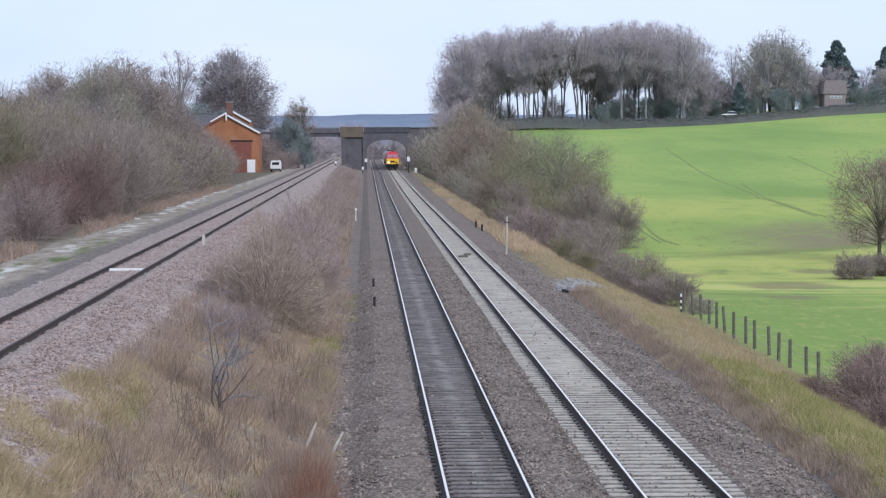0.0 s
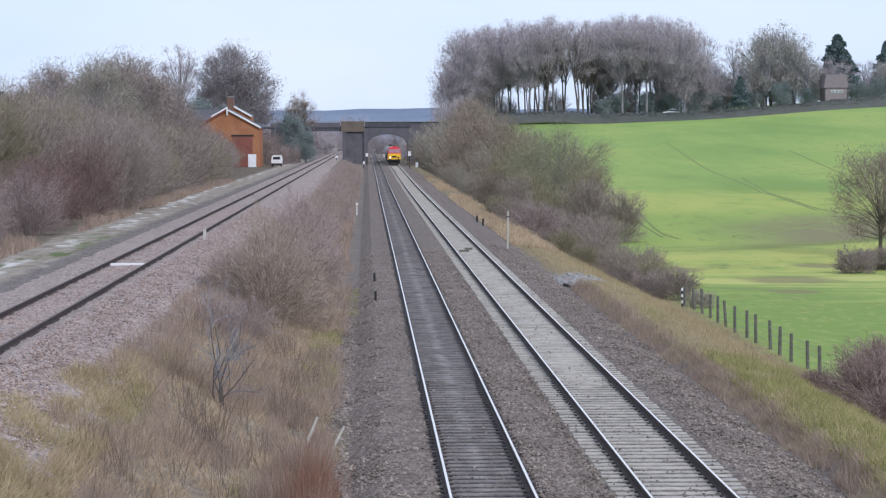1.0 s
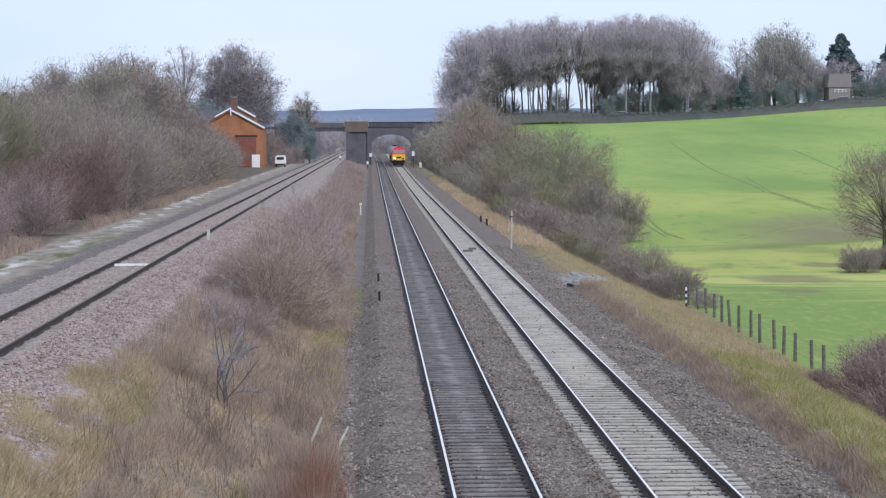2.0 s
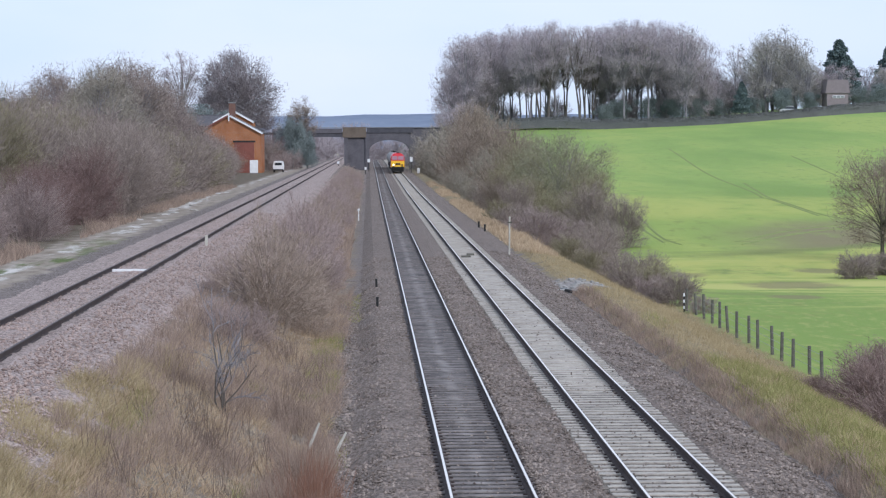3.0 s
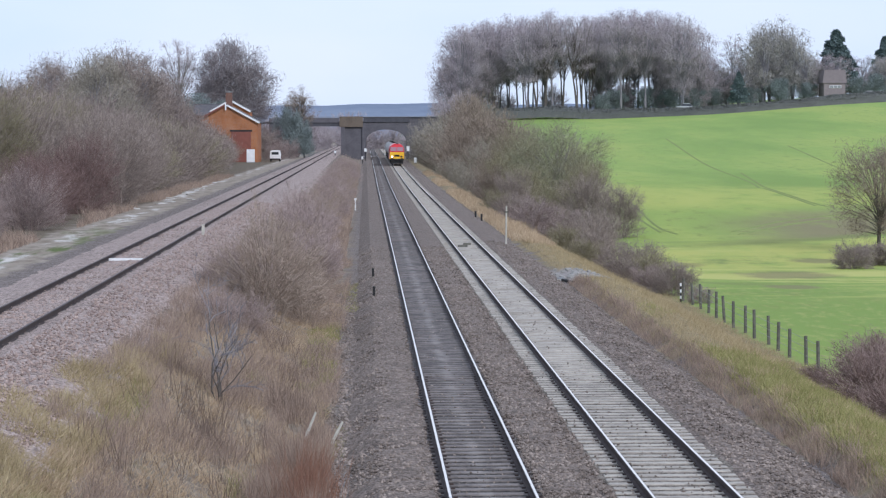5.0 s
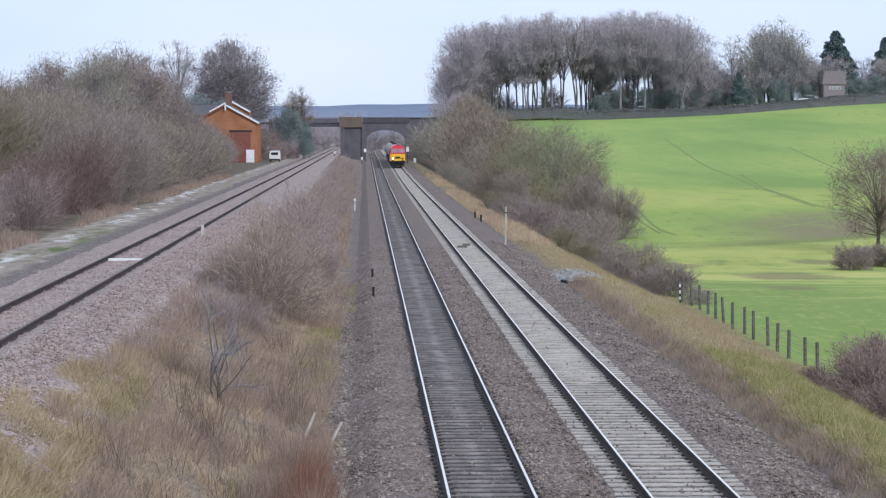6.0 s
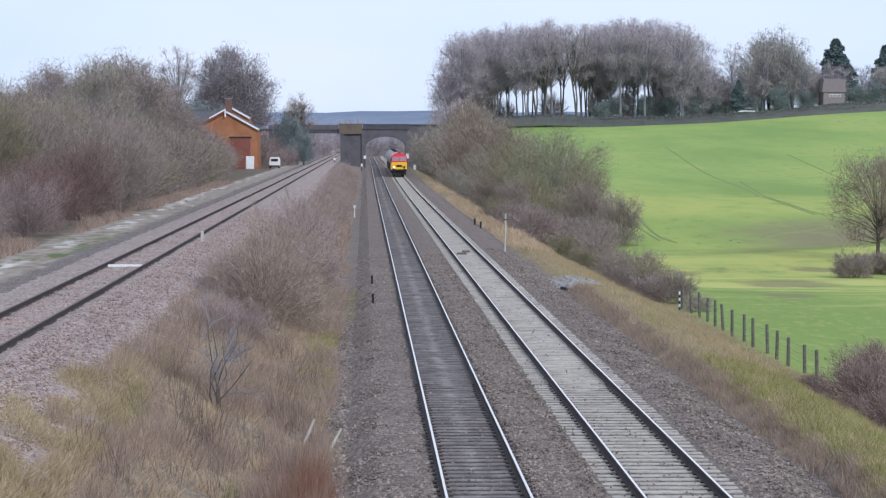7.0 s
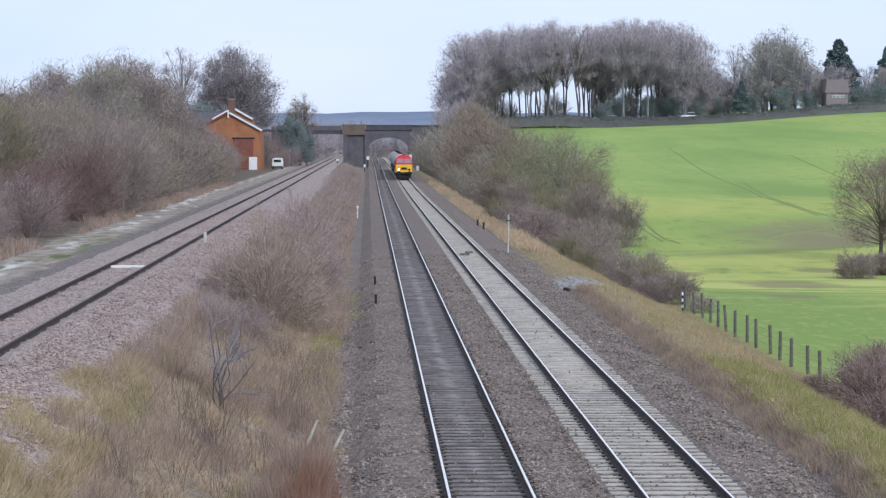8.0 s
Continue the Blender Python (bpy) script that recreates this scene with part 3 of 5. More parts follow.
track("railway_track", "rusty single line on timber sleepers on the raised bank", -8.67, LEFT_RAIL, flat, M["rail_dull"], M["sleeper_wood"], 3, 0.72, -0.045)


# ---- growing things ----
def unit(v):
    return v / np.maximum(np.linalg.norm(v, axis=-1, keepdims=True), 1e-9)


def frames_of(d, rng):
    a = unit(np.cross(d, rng.normal(size=d.shape)))
    return a, np.cross(d, a)


def tubes(pts, rad, rng, sides=3):
    """Many bent tapering stems: pts (n, k, 3), rad (n, k)."""
    n, k, _ = pts.shape
    a, b = frames_of(unit(pts[:, -1] - pts[:, 0]), rng)
    ang = np.arange(sides) * 2 * np.pi / sides
    ring = np.cos(ang)[None, :, None] * a[:, None] + np.sin(ang)[None, :, None] * b[:, None]
    v = (pts[:, :, None] + rad[:, :, None, None] * ring[:, None]).reshape(-1, 3)
    base = (np.arange(n) * k * sides)[:, None, None] + (np.arange(k - 1) * sides)[None, :, None]
    j = np.arange(sides)[None, None, :]
    f = np.stack([base + j, base + (j + 1) % sides, base + sides + (j + 1) % sides, base + sides + j], -1).reshape(-1, 4)
    return v, f


def spikes(p0, p1, r, rng):
    """Many thin three-sided spikes: the last twigs, or blades."""
    n = len(p0)
    a, b = frames_of(unit(p1 - p0), rng)
    r = np.broadcast_to(np.asarray(r, float), (n,))[:, None]
    v = np.stack([p0 + r * a, p0 - 0.5 * r * a + 0.87 * r * b, p0 - 0.5 * r * a - 0.87 * r * b, p1], 1).reshape(-1, 3)
    i = (np.arange(n) * 4)[:, None]
    f = np.concatenate([i + [0, 1, 3], i + [1, 2, 3], i + [2, 0, 3]], 0)
    return v, f


def slivers(p0, p1, r, rng):
    """The very finest twigs and leaves: narrow pointed chips."""
    n = len(p0)
    a, _ = frames_of(unit(p1 - p0), rng)
    v = np.stack([p0 + r * a, p0 - r * a, p1], 1).reshape(-1, 3)
    return v, (np.arange(n) * 3)[:, None] + [0, 1, 2]


def merge(pieces, name, material):
    vs, fs, off = [], [], 0
    for v, f in pieces:
        vs.append(v)
        fs += (f + off).tolist()
        off += len(v)
    return mesh_of(name, np.concatenate(vs), fs, material)


def branch_out(pts, rad, rng, kids, angle, ratio, up, lo=0.25, wob=0.12, k=3):
    """Children along each stem. Returns their points and radii."""
    n, kk, _ = pts.shape
    t = rng.uniform(lo, 1.0, (n, kids)) * (kk - 1)
    i = np.minimum(t.astype(int), kk - 2)
    w = (t - i)[..., None]
    rows = np.arange(n)[:, None]
    p = pts[rows, i] * (1 - w) + pts[rows, i + 1] * w
    d = unit(pts[rows, i + 1] - pts[rows, i]).reshape(-1, 3)
    p = p.reshape(-1, 3)
    length = np.repeat(np.linalg.norm(pts[:, -1] - pts[:, 0], axis=-1), kids) * ratio * rng.uniform(0.6, 1.25, n * kids) * (1.15 - 0.4 * (t / (kk - 1)).ravel())
    a, b = frames_of(d, rng)
    th = np.radians(angle) * rng.uniform(0.6, 1.35, n * kids)[:, None]
    ph = rng.uniform(0, 2 * np.pi, n * kids)[:, None]
    nd = unit(np.cos(th) * d + np.sin(th) * (np.cos(ph) * a + np.sin(ph) * b) + np.array([0, 0, up]))
    steps = np.linspace(0, 1, k)[None, :, None]
    out = p[:, None] + nd[:, None] * steps * length[:, None, None]
    out[:, 1:] += rng.normal(size=(n * kids, k - 1, 3)) * (wob * length)[:, None, None] * steps[:, 1:]
    r0 = np.repeat(rad[:, 0], kids) * 0.5
    return out, np.linspace(1, 0.35, k)[None] * r0[:, None]


def stems(rng, n, height, spread, r, k=4, ring=0.3, low=0.97):
    """The first stems of a shrub, fanned from its foot to fill a dome."""
    ph = rng.uniform(0, 2 * np.pi, n)
    th = np.arccos(1 - rng.uniform(0, 1, n) * low)
    foot = np.stack([np.cos(ph) * np.sin(th) * ring, np.sin(ph) * np.sin(th) * ring, np.full(n, -0.1)], -1)
    reach = rng.uniform(0.55, 0.92, n)
    tip = np.stack([np.cos(ph) * np.sin(th) * spread * reach, np.sin(ph) * np.sin(th) * spread * reach, np.cos(th) * height * reach + 0.1 * height], -1)
    s = np.linspace(0, 1, k)[None, :, None]
    bend = np.array([1, 1, 0.0]) * (s ** 1.5) + np.array([0, 0, 1.0]) * (s ** 0.85)
    pts = foot[:, None] + (tip - foot)[:, None] * bend
    pts[:, 1:] += rng.normal(size=(n, k - 1, 3)) * height * 0.02
    return pts, np.linspace(1, 0.4, k)[None] * (r * rng.uniform(0.6, 1.2, n))[:, None]


def twiggery(rng, pts, rad, spec, thin, fine=True):
    """Branches level by level; the last level is spikes."""
    pieces = []
    for lv, (kids, angle, ratio, up) in enumerate(spec):
        last = lv == len(spec) - 1
        pts, rad = branch_out(pts, rad, rng, kids, angle, ratio, up, k=3 if lv == 0 else 2)
        if last:
            pieces.append((slivers if fine else spikes)(pts[:, 0], pts[:, 1], thin, rng))
        else:
            pieces.append(tubes(pts, np.maximum(rad, thin * 1.2), rng) if lv == 0 else spikes(pts[:, 0], pts[:, 1], np.maximum(rad[:, 0], thin * 1.1), rng))
    return pieces


def brush(rng, centre, radii, foot, n, kids, r, thin, lumps=0.2):
    """Fine branchlets that fan out from the foot and end in soft sprays, filling an uneven rounded crown."""
    d = unit(rng.normal(size=(n, 3)))
    ph = rng.uniform(0, 6.28, 4)
    bulge = 0.96 + lumps * (np.sin(d[:, 0] * 4.1 + ph[0]) * np.sin(d[:, 1] * 4.7 + ph[1]) + np.sin(d[:, 2] * 6.0 + d[:, 0] * 3 + ph[2]) * 0.7)
    tip = centre + d * radii * (bulge * rng.uniform(0.02, 1, n) ** 0.36)[:, None]
    tip[:, 2] = np.maximum(tip[:, 2], 0.06 * centre[2])
    root = np.zeros((n, 3))
    root[:, 2] = foot + (np.maximum(tip[:, 2], foot) - foot) * 0.3
    p0 = root + (tip - root) * rng.uniform(0.45, 0.75, n)[:, None]
    out = [spikes(p0, tip, r, rng)]
    s = rng.uniform(0.3, 1.0, (n, kids))[..., None]
    q0 = (p0[:, None] + (tip - p0)[:, None] * s).reshape(-1, 3)
    q0 += rng.normal(size=q0.shape) * np.linalg.norm(radii) * 0.022
    way = np.repeat(unit(tip - p0), kids, 0)
    length = np.linalg.norm(radii) * 0.1 * rng.uniform(0.4, 1.2, n * kids)
    q1 = q0 + unit(way * 0.9 + np.array([0, 0, 0.3]) + rng.normal(size=q0.shape) * 0.75) * length[:, None]
    out.append(slivers(q0, q1, thin, rng))
    return out


def shrub_meshes(seed, height, spread, n, fill, r, thin, mat, ring=0.3):
    """fill: how many branchlets, and how many twigs on each."""
    rng = np.random.default_rng(seed)
    pts, rad = stems(rng, n, height, spread, r, ring=ring)
    crown = brush(rng, np.array([0, 0, height * 0.46]), np.array([spread, spread, height * 0.54]), 0.0, fill[0], fill[1], thin * 1.5, thin)
    return (merge([tubes(pts, rad, rng, 4)], "framework", mat), merge(crown, "crown", mat))


def tree_meshes(seed, height, spread, trunk_r, clumps, twigs, thin, bark, mat, fork=0.3, low=0.2, forks=1, puff=0.2, lean=0.05):
    """A tapered trunk, limbs that swing up and out, and a rounded crown of many twig sprays at their ends, open below low."""
    rng = np.random.default_rng(seed)
    k = 8
    s = np.linspace(0, 1, k)
    tp, tr = [], []
    for f in range(forks):
        p = np.stack([np.cumsum(rng.normal(0, 0.007, k)) * height, np.cumsum(rng.normal(0, 0.007, k)) * height, s * height * 0.8 - 0.2], -1)
        p[:, :2] += rng.normal(0, lean, 2) * height * (s ** 1.3)[:, None] - p[0, :2]
        tp.append(p)
        tr.append(trunk_r * (1 - 0.86 * s ** 0.9) * rng.uniform(0.85, 1.1))
    tp, tr = np.array(tp), np.array(tr)
    mid, half = height * (1 + low) / 2, height * (1 - low) / 2
    d = unit(rng.normal(size=(clumps, 3)))
    ph = rng.uniform(0, 6.28, 3)
    lump = 1 + 0.1 * np.sin(d[:, 0] * 4 + ph[0]) * np.sin(d[:, 1] * 4 + ph[1]) + 0.06 * np.sin(d[:, 2] * 7 + ph[2])
    c = np.array([0, 0, mid]) + d * np.array([spread, spread, half]) * (lump * rng.uniform(0.12, 1, clumps) ** 0.4 * (1 - puff * 0.15))[:, None]
    # limbs
    which = rng.integers(0, forks, clumps)
    base = np.clip(fork * height * 0.85 + (c[:, 2] - fork * height) * rng.uniform(0.2, 0.6, clumps), fork * height * 0.7, height * 0.76)
    u = (base + 0.2) / (height * 0.8) * (k - 1)
    i = np.clip(u.astype(int), 0, k - 2)
    w = (u - i)[:, None]
    p0 = tp[which, i] * (1 - w) + tp[which, i + 1] * w
    r0 = (tr[which, i] * (1 - w[:, 0]) + tr[which, i + 1] * w[:, 0]) * rng.uniform(0.3, 0.55, clumps)
    bend = p0 + (c - p0) * np.array([0.38, 0.38, 0.6]) + rng.normal(size=c.shape) * height * 0.012
    q = np.linspace(0, 1, 5)[None, :, None]
    limb = p0[:, None] * (1 - q) ** 2 + 2 * bend[:, None] * q * (1 - q) + c[:, None] * q ** 2
    rad = np.maximum(r0[:, None] * np.linspace(1, 0.2, 5)[None], thin * 1.1)
    trunk = merge([tubes(tp, tr, rng, 7), tubes(limb, rad, rng, 4)], "trunk", bark)
    # sprays
    size = puff * spread * rng.uniform(0.7, 1.3, clumps)
    m = 7
    a = limb[:, 3:].mean(1)[:, None] + (c - limb[:, 3:].mean(1))[:, None] * rng.uniform(-0.6, 1, (clumps, m, 1))
    b = c[:, None] + np.clip(rng.normal(size=(clumps, m, 3)), -1.6, 1.6) * size[:, None, None] * 0.6
    pieces = [spikes(a.reshape(-1, 3), b.reshape(-1, 3), thin * 1.3, rng)]
    e = np.repeat(c, twigs, 0) + np.clip(rng.normal(size=(clumps * twigs, 3)), -1.7, 1.7) * np.repeat(size, twigs)[:, None] * np.array([0.55, 0.55, 0.45])
    out = unit(e - np.array([0, 0, mid * 0.75]))
    way = unit(out * 0.7 + rng.normal(size=e.shape) * 0.7 + np.array([0, 0, 0.2]))
    ln = (puff * spread * 0.55 * rng.uniform(0.4, 1.2, len(e)))[:, None]
    pieces.append(slivers(e - way * ln * 0.5, e + way * ln * 0.5, thin * 0.9, rng))
    return trunk, merge(pieces, "crown", mat)


def put(name, meshes, m, label, category, parts, group=""):
    root = thing(name, m, label, category, group)
    for pn, me in zip(parts, meshes):
        ob = new(pn, me)
        ob.parent = root
    return root


def on_ground(x, y, turn=0.0, scale=1.0, sink=0.0, sz=None):
    return pose(x, y, float(ground_height(x, y)) - sink, 0, 0, turn) @ Matrix.Diagonal((scale, scale, sz or scale, 1))


NEAR_FILL, BIG_FILL, FAR_FILL = (420, 15), (660, 19), (340, 12)


def scatter_shrubs(kinds, spots, label, category, group, seed):
    """Copies of a few grown shrubs at spots (x, y, scale)."""
    rng = random.Random(seed)
    roots = {}
    for x, y, s, k in spots:
        turn, sz = rng.uniform(0, 360), s * rng.uniform(0.85, 1.15)
        m = on_ground(x, y, turn, s, 0.1, sz)
        if k not in roots:
            roots[k] = put(category.replace(" ", "_"), kinds[k], m, label, category, ("framework", "crown"), group)
            roots[k].scale = (s, s, sz)
        else:
            c = copy_thing(roots[k], pose(0, 0, 0))
            c.matrix_basis = m


def blades(name, label, spots, height, lean, r, mat, seed, category="grass"):
    """A stand of dry blades: one joined mesh."""
    rng = np.random.default_rng(seed)
    n = len(spots)
    p0 = np.stack([spots[:, 0], spots[:, 1], ground_height(spots[:, 0], spots[:, 1]) - 0.03], -1)
    # tussocks: taller, and leaning their own way, clump by clump
    clump = np.array([noise.noise((a * 1.6 + seed, b * 0.45, 3.0)) for a, b in spots])
    sway = np.array([noise.noise((a * 1.3, b * 0.4 + seed, 9.0)) for a, b in spots])
    h = height * rng.uniform(0.45, 1.1, n) * np.clip(1.0 + 1.1 * clump, 0.35, 1.7)
    d = rng.normal(size=(n, 3)) * lean
    d[:, 0] += 0.9 * sway
    d[:, 2] = 1.0
    p1 = p0 + unit(d) * h[:, None]
    v, f = spikes(p0, p1, r, rng)
    ob = new(name, mesh_of(name, v, f, mat))
    return tagged(ob, label, category, kind="stuff")


def patchy(rng, n, x0, x1, y0, y1, scale, cut, seed=0.0, near=1.6):
    """Random spots in a stretch of the plan, denser towards its near end, thinned by soft patches."""
    u = rng.uniform(0, 1, n * 3) ** near
    x, y = rng.uniform(x0, x1, n * 3), y0 + (y1 - y0) * u
    w = np.array([noise.noise((a * scale + seed, b * scale * 0.14, seed)) for a, b in zip(x, y)])
    keep = (w > cut) & ~((x > 8) & (x < 12.8) & (y > 128.5) & (y < 137.5))
    return np.stack([x[keep], y[keep]], -1)[:n]


rng = np.random.default_rng(11)

# ---- woods and scrub ----
def woods():
    r = random.Random(4)
    # scrub between the lines; plainer shrubs further off
    mid = [shrub_meshes(20 + i, 3.0, 1.7, 20, NEAR_FILL, 0.02, 0.007, M[c], 0.4) for i, c in enumerate(("twig_scrub", "twig_tan", "twig_tan"))]
    mid += [shrub_meshes(26 + i, 3.0, 1.9, 14, (200, 9), 0.02, 0.011, M[c], 0.4) for i, c in enumerate(("twig_scrub", "twig_tan"))]
    spots = [(-3.3, 94, 1.2, 2), (-4.6, 97, 0.75, 0), (-2.2, 99, 0.75, 1), (-3.0, 104, 0.95, 1), (-3.6, 86, 0.55, 0), (-4.3, 82, 0.5, 0)]
    for y in range(102, 500, 7):
        for _ in range(2):
            x = r.uniform(-4.4, -1.9) + 0.4 * (y > 180)
            spots.append((x, y + r.uniform(-3, 3), r.uniform(0.5, 0.95) * (1.0 if y < 300 else 0.85), r.choice((0, 0, 1)) if y < 150 else r.choice((3, 3, 4))))
    scatter_shrubs(mid, spots, "bare grey brown winter shrub beside the main line", "shrub", "scrub between the lines", 1)
    # the wood edge beyond the single line
    tones = ("twig", "twig_red", "twig_olive", "twig_mauve")
    left = [shrub_meshes(40 + i, 7.0, 4.2, 24, BIG_FILL, 0.05, 0.011, M[c], 1.0) for i, c in enumerate(tones)]
    left += [shrub_meshes(46 + i, 7.0, 4.4, 20, FAR_FILL, 0.05, 0.022, M[c], 1.0) for i, c in enumerate(tones)]
    spots = []
    for y in range(106, 470, 9):
        for row in range(3):
            if row == 2 and y % 2:
                continue
            x = -17.6 - 4.6 * row - r.uniform(0, 2.0) - 0.028 * max(0, y - 290) + (1.3 if row == 0 and y < 200 else 0)
            s = ((0.62, 0.66, 0.66) if y < 132 else (0.8, 0.9, 0.8) if y < 160 else (0.85, 1.05, 1.25))[row] * r.uniform(0.9, 1.1)
            near = y < 175 and row == 0
            k = r.choice((1, 1, 3) if near else (0, 0, 2, 3))
            spots.append((x, y + r.uniform(-4, 4), s * (0.72 if near else 0.85 if y > 330 else 1), k + (4 if y > 235 or (row == 2 and y > 180) else 0)))
    spots += [(-15.6, 505, 0.6, 7), (-18.5, 512, 0.9, 4), (-14.2, 530, 0.6, 7), (-16.5, 560, 0.8, 7), (-20, 540, 1.1, 5), (-22.8, 446, 0.66, 7), (-25.4, 449, 1.0, 4), (-28.6, 450, 1.2, 4), (-27.2, 440, 1.1, 7), (-31, 455, 1.2, 6)]
    scatter_shrubs(left, spots, "tall tangled bare thicket shrub along the raised line", "shrub", "thicket by the single line", 2)
    # small trees that stand up behind the thicket's edge
    copse = [tree_meshes(50 + i, 12.8, 4.8, 0.13, 120, 84, 0.024, M["bark_far"], M[c], 0.2, 0.0, 3, 0.3, 0.1) for i, c in enumerate(("twig", "twig_haze", "twig_mauve"))]
    roots = {}
    for x, y, h in ((-26.6, 380, 0.86), (-25.6, 402, 0.72), (-29.2, 386, 1.0), (-31.5, 398, 1.05), (-27.8, 360, 0.98), (-33.5, 372, 1.1)):
        m = on_ground(x, y, r.uniform(0, 360), h)
        if 0 not in roots:
            roots[0] = put("thicket_tree", copse[0], m, "small bare many-stemmed tree in the thicket", "tree", ("trunk", "crown"), "thicket trees")
        else:
            copy_thing(roots[0], pose(0, 0, 0)).matrix_basis = m
    for i in range(30):
        y = 190 + i * 7.2
        x = -25.4 - (i * 5 % 13) - 0.012 * (y - 190)
        h = (0.66 + 0.40 * float(ease(y, 190, 320))) * (1 - 0.22 * float(ease(y, 355, 410))) * r.uniform(0.9, 1.04)
        h *= 0.74 if x < -0.108 * y else 1.0
        m, k = on_ground(x, y + r.uniform(-3, 3), r.uniform(0, 360), h), i % 3
        if k not in roots:
            roots[k] = put("thicket_tree", copse[k], m, "small bare many-stemmed tree in the thicket", "tree", ("trunk", "crown"), "thicket trees")
        else:
            copy_thing(roots[k], pose(0, 0, 0)).matrix_basis = m
    # bushes on the field side
    tones = ("twig_olive", "twig", "twig_brown")
    right = [shrub_meshes(60 + i, 8.0, 4.0, 24, BIG_FILL, 0.05, 0.013, M[c], 1.0) for i, c in enumerate(tones)]
    right += [shrub_meshes(66 + i, 8.0, 4.2, 20, FAR_FILL, 0.05, 0.026, M[c], 1.0) for i, c in enumerate(("twig_haze", "twig_brown", "twig_olive"))]
    spots = [(18.6, 236, 0.72, 1), (20.3, 226, 0.6, 1), (16.2, 246, 0.68, 0), (13.6, 258, 0.58, 1), (15.2, 268, 0.8, 0), (13.6, 286, 0.66, 2), (15.2, 305, 0.85, 0), (13.6, 322, 0.58, 1), (17.2, 322, 1.0, 0), (20.4, 262, 0.7, 0), (21.5, 300, 0.9, 0), (19.5, 360, 1.0, 4), (21.8, 420, 1.2, 4),
             (12.7, 345, 0.42, 3), (15.8, 350, 0.8, 4), (12.4, 372, 0.42, 3), (16.4, 385, 0.95, 3), (12.6, 400, 0.5, 3), (15.6, 412, 1.0, 4), (12.8, 430, 0.6, 3),
             (15.0, 440, 1.25, 4), (18.4, 448, 1.5, 4), (20.3, 436, 1.2, 4), (16.6, 470, 1.45, 4), (14.6, 490, 1.0, 3), (19.5, 505, 1.4, 4), (14.8, 525, 1.15, 3), (17.4, 550, 1.35, 3),
             (14.6, 570, 1.25, 3), (17.6, 590, 1.45, 3), (13.6, 604, 1.3, 3), (15.2, 626, 1.5, 3), (18.5, 632, 1.4, 3), (22.0, 600, 1.2, 4), (20.8, 560, 1.2, 4)]
    scatter_shrubs(right, spots, "bare winter bush on the field side of the bank", "shrub", "bushes on the bank", 3)
    olive = tree_meshes(64, 9.3, 5.6, 0.1, 210, 96, 0.013, M["bark_pale"], M["twig_lichen"], 0.12, 0.0, 8, 0.2, 0.18)
    put("thorn_tree", olive, on_ground(18.9, 280), "spreading olive-grey bare tree at the field edge", "tree", ("trunk", "crown"))
    low = [shrub_meshes(70 + i, 2.9, 2.2, 26, NEAR_FILL, 0.022, 0.010, M[c], 0.6) for i, c in enumerate(("twig", "twig_mauve", "twig_olive"))]
    spots = [(12.6, 212, 1.15, 1), (14.6, 216, 1.2, 1), (11.5, 224, 0.9, 0), (11.3, 243, 0.75, 2), (15.8, 205, 1.1, 0), (17.4, 214, 1.2, 0), (13.2, 186, 0.75, 2), (14.6, 180, 0.8, 0), (15.4, 190, 1.1, 0),
             (13.2, 170, 0.6, 2), (14.9, 166, 0.75, 0), (16.0, 160, 0.7, 2), (15.4, 152, 0.66, 1), (16.4, 150, 0.7, 0), (14.4, 158, 0.55, 0), (17.2, 156, 0.62, 2), (16.9, 172, 0.75, 0), (16.9, 143, 0.42, 1)]
    scatter_shrubs(low, spots, "low tangled bramble and thorn bush on the bank", "shrub", "low bushes on the bank", 4)
    bramble = [shrub_meshes(76, 2.2, 2.0, 34, NEAR_FILL, 0.02, 0.009, M["bramble"], 0.7)]
    spots = [(15.7, 86, 1.0, 0), (16.8, 91, 1.0, 0), (17.8, 95, 0.95, 0), (15.2, 80, 0.85, 0), (17.4, 86, 1.1, 0), (14.6, 92, 0.45, 0), (16.2, 78, 0.9, 0)]
    scatter_shrubs(bramble, spots, "reddish bare bramble clump at the fence end", "shrub", "bramble clumps", 5)
    field_edge = [shrub_meshes(78, 2.4, 2.4, 26, NEAR_FILL, 0.03, 0.014, M["twig"], 0.6)]
    scatter_shrubs(field_edge, [(31.9, 184, 0.72, 0), (34.1, 188, 0.8, 0), (36.4, 187, 0.95, 0)], "low thorn bush in the green field", "shrub", "field thorns", 6)
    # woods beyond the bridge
    # greyed thicket: its twig colour holds the haze of the distance
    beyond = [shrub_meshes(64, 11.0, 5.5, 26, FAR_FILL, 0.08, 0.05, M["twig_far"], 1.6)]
    spots = [(x, y, r.uniform(0.8, 1.1), 0) for x, y in ((-22, 720), (-14.5, 735), (-26, 760), (-2.5, 760), (-3, 800), (12, 720), (15, 760), (13, 800), (-16, 790), (-12.5, 850), (4, 1010), (10, 1015), (-2, 1020), (-8, 1010), (-14, 1000), (20, 690), (24, 700))]
    spots += [(20 + 4.6 * i + r.uniform(-1.5, 1.5), 722 + r.uniform(0, 40), r.uniform(0.45, 0.8), 0) for i in (0, 2, 4, 6, 8, 10, 12, 14, 15, 16, 17, 18, 19, 20, 21, 22, 23, 24) if abs(20 + 4.6 * i - 54) > 3]
    spots += [(x0 + r.uniform(-1.2, 1.2), 742 + r.uniform(0, 30), r.uniform(0.75, 1.0), 0) for x0 in (26, 33, 62, 70, 78)]
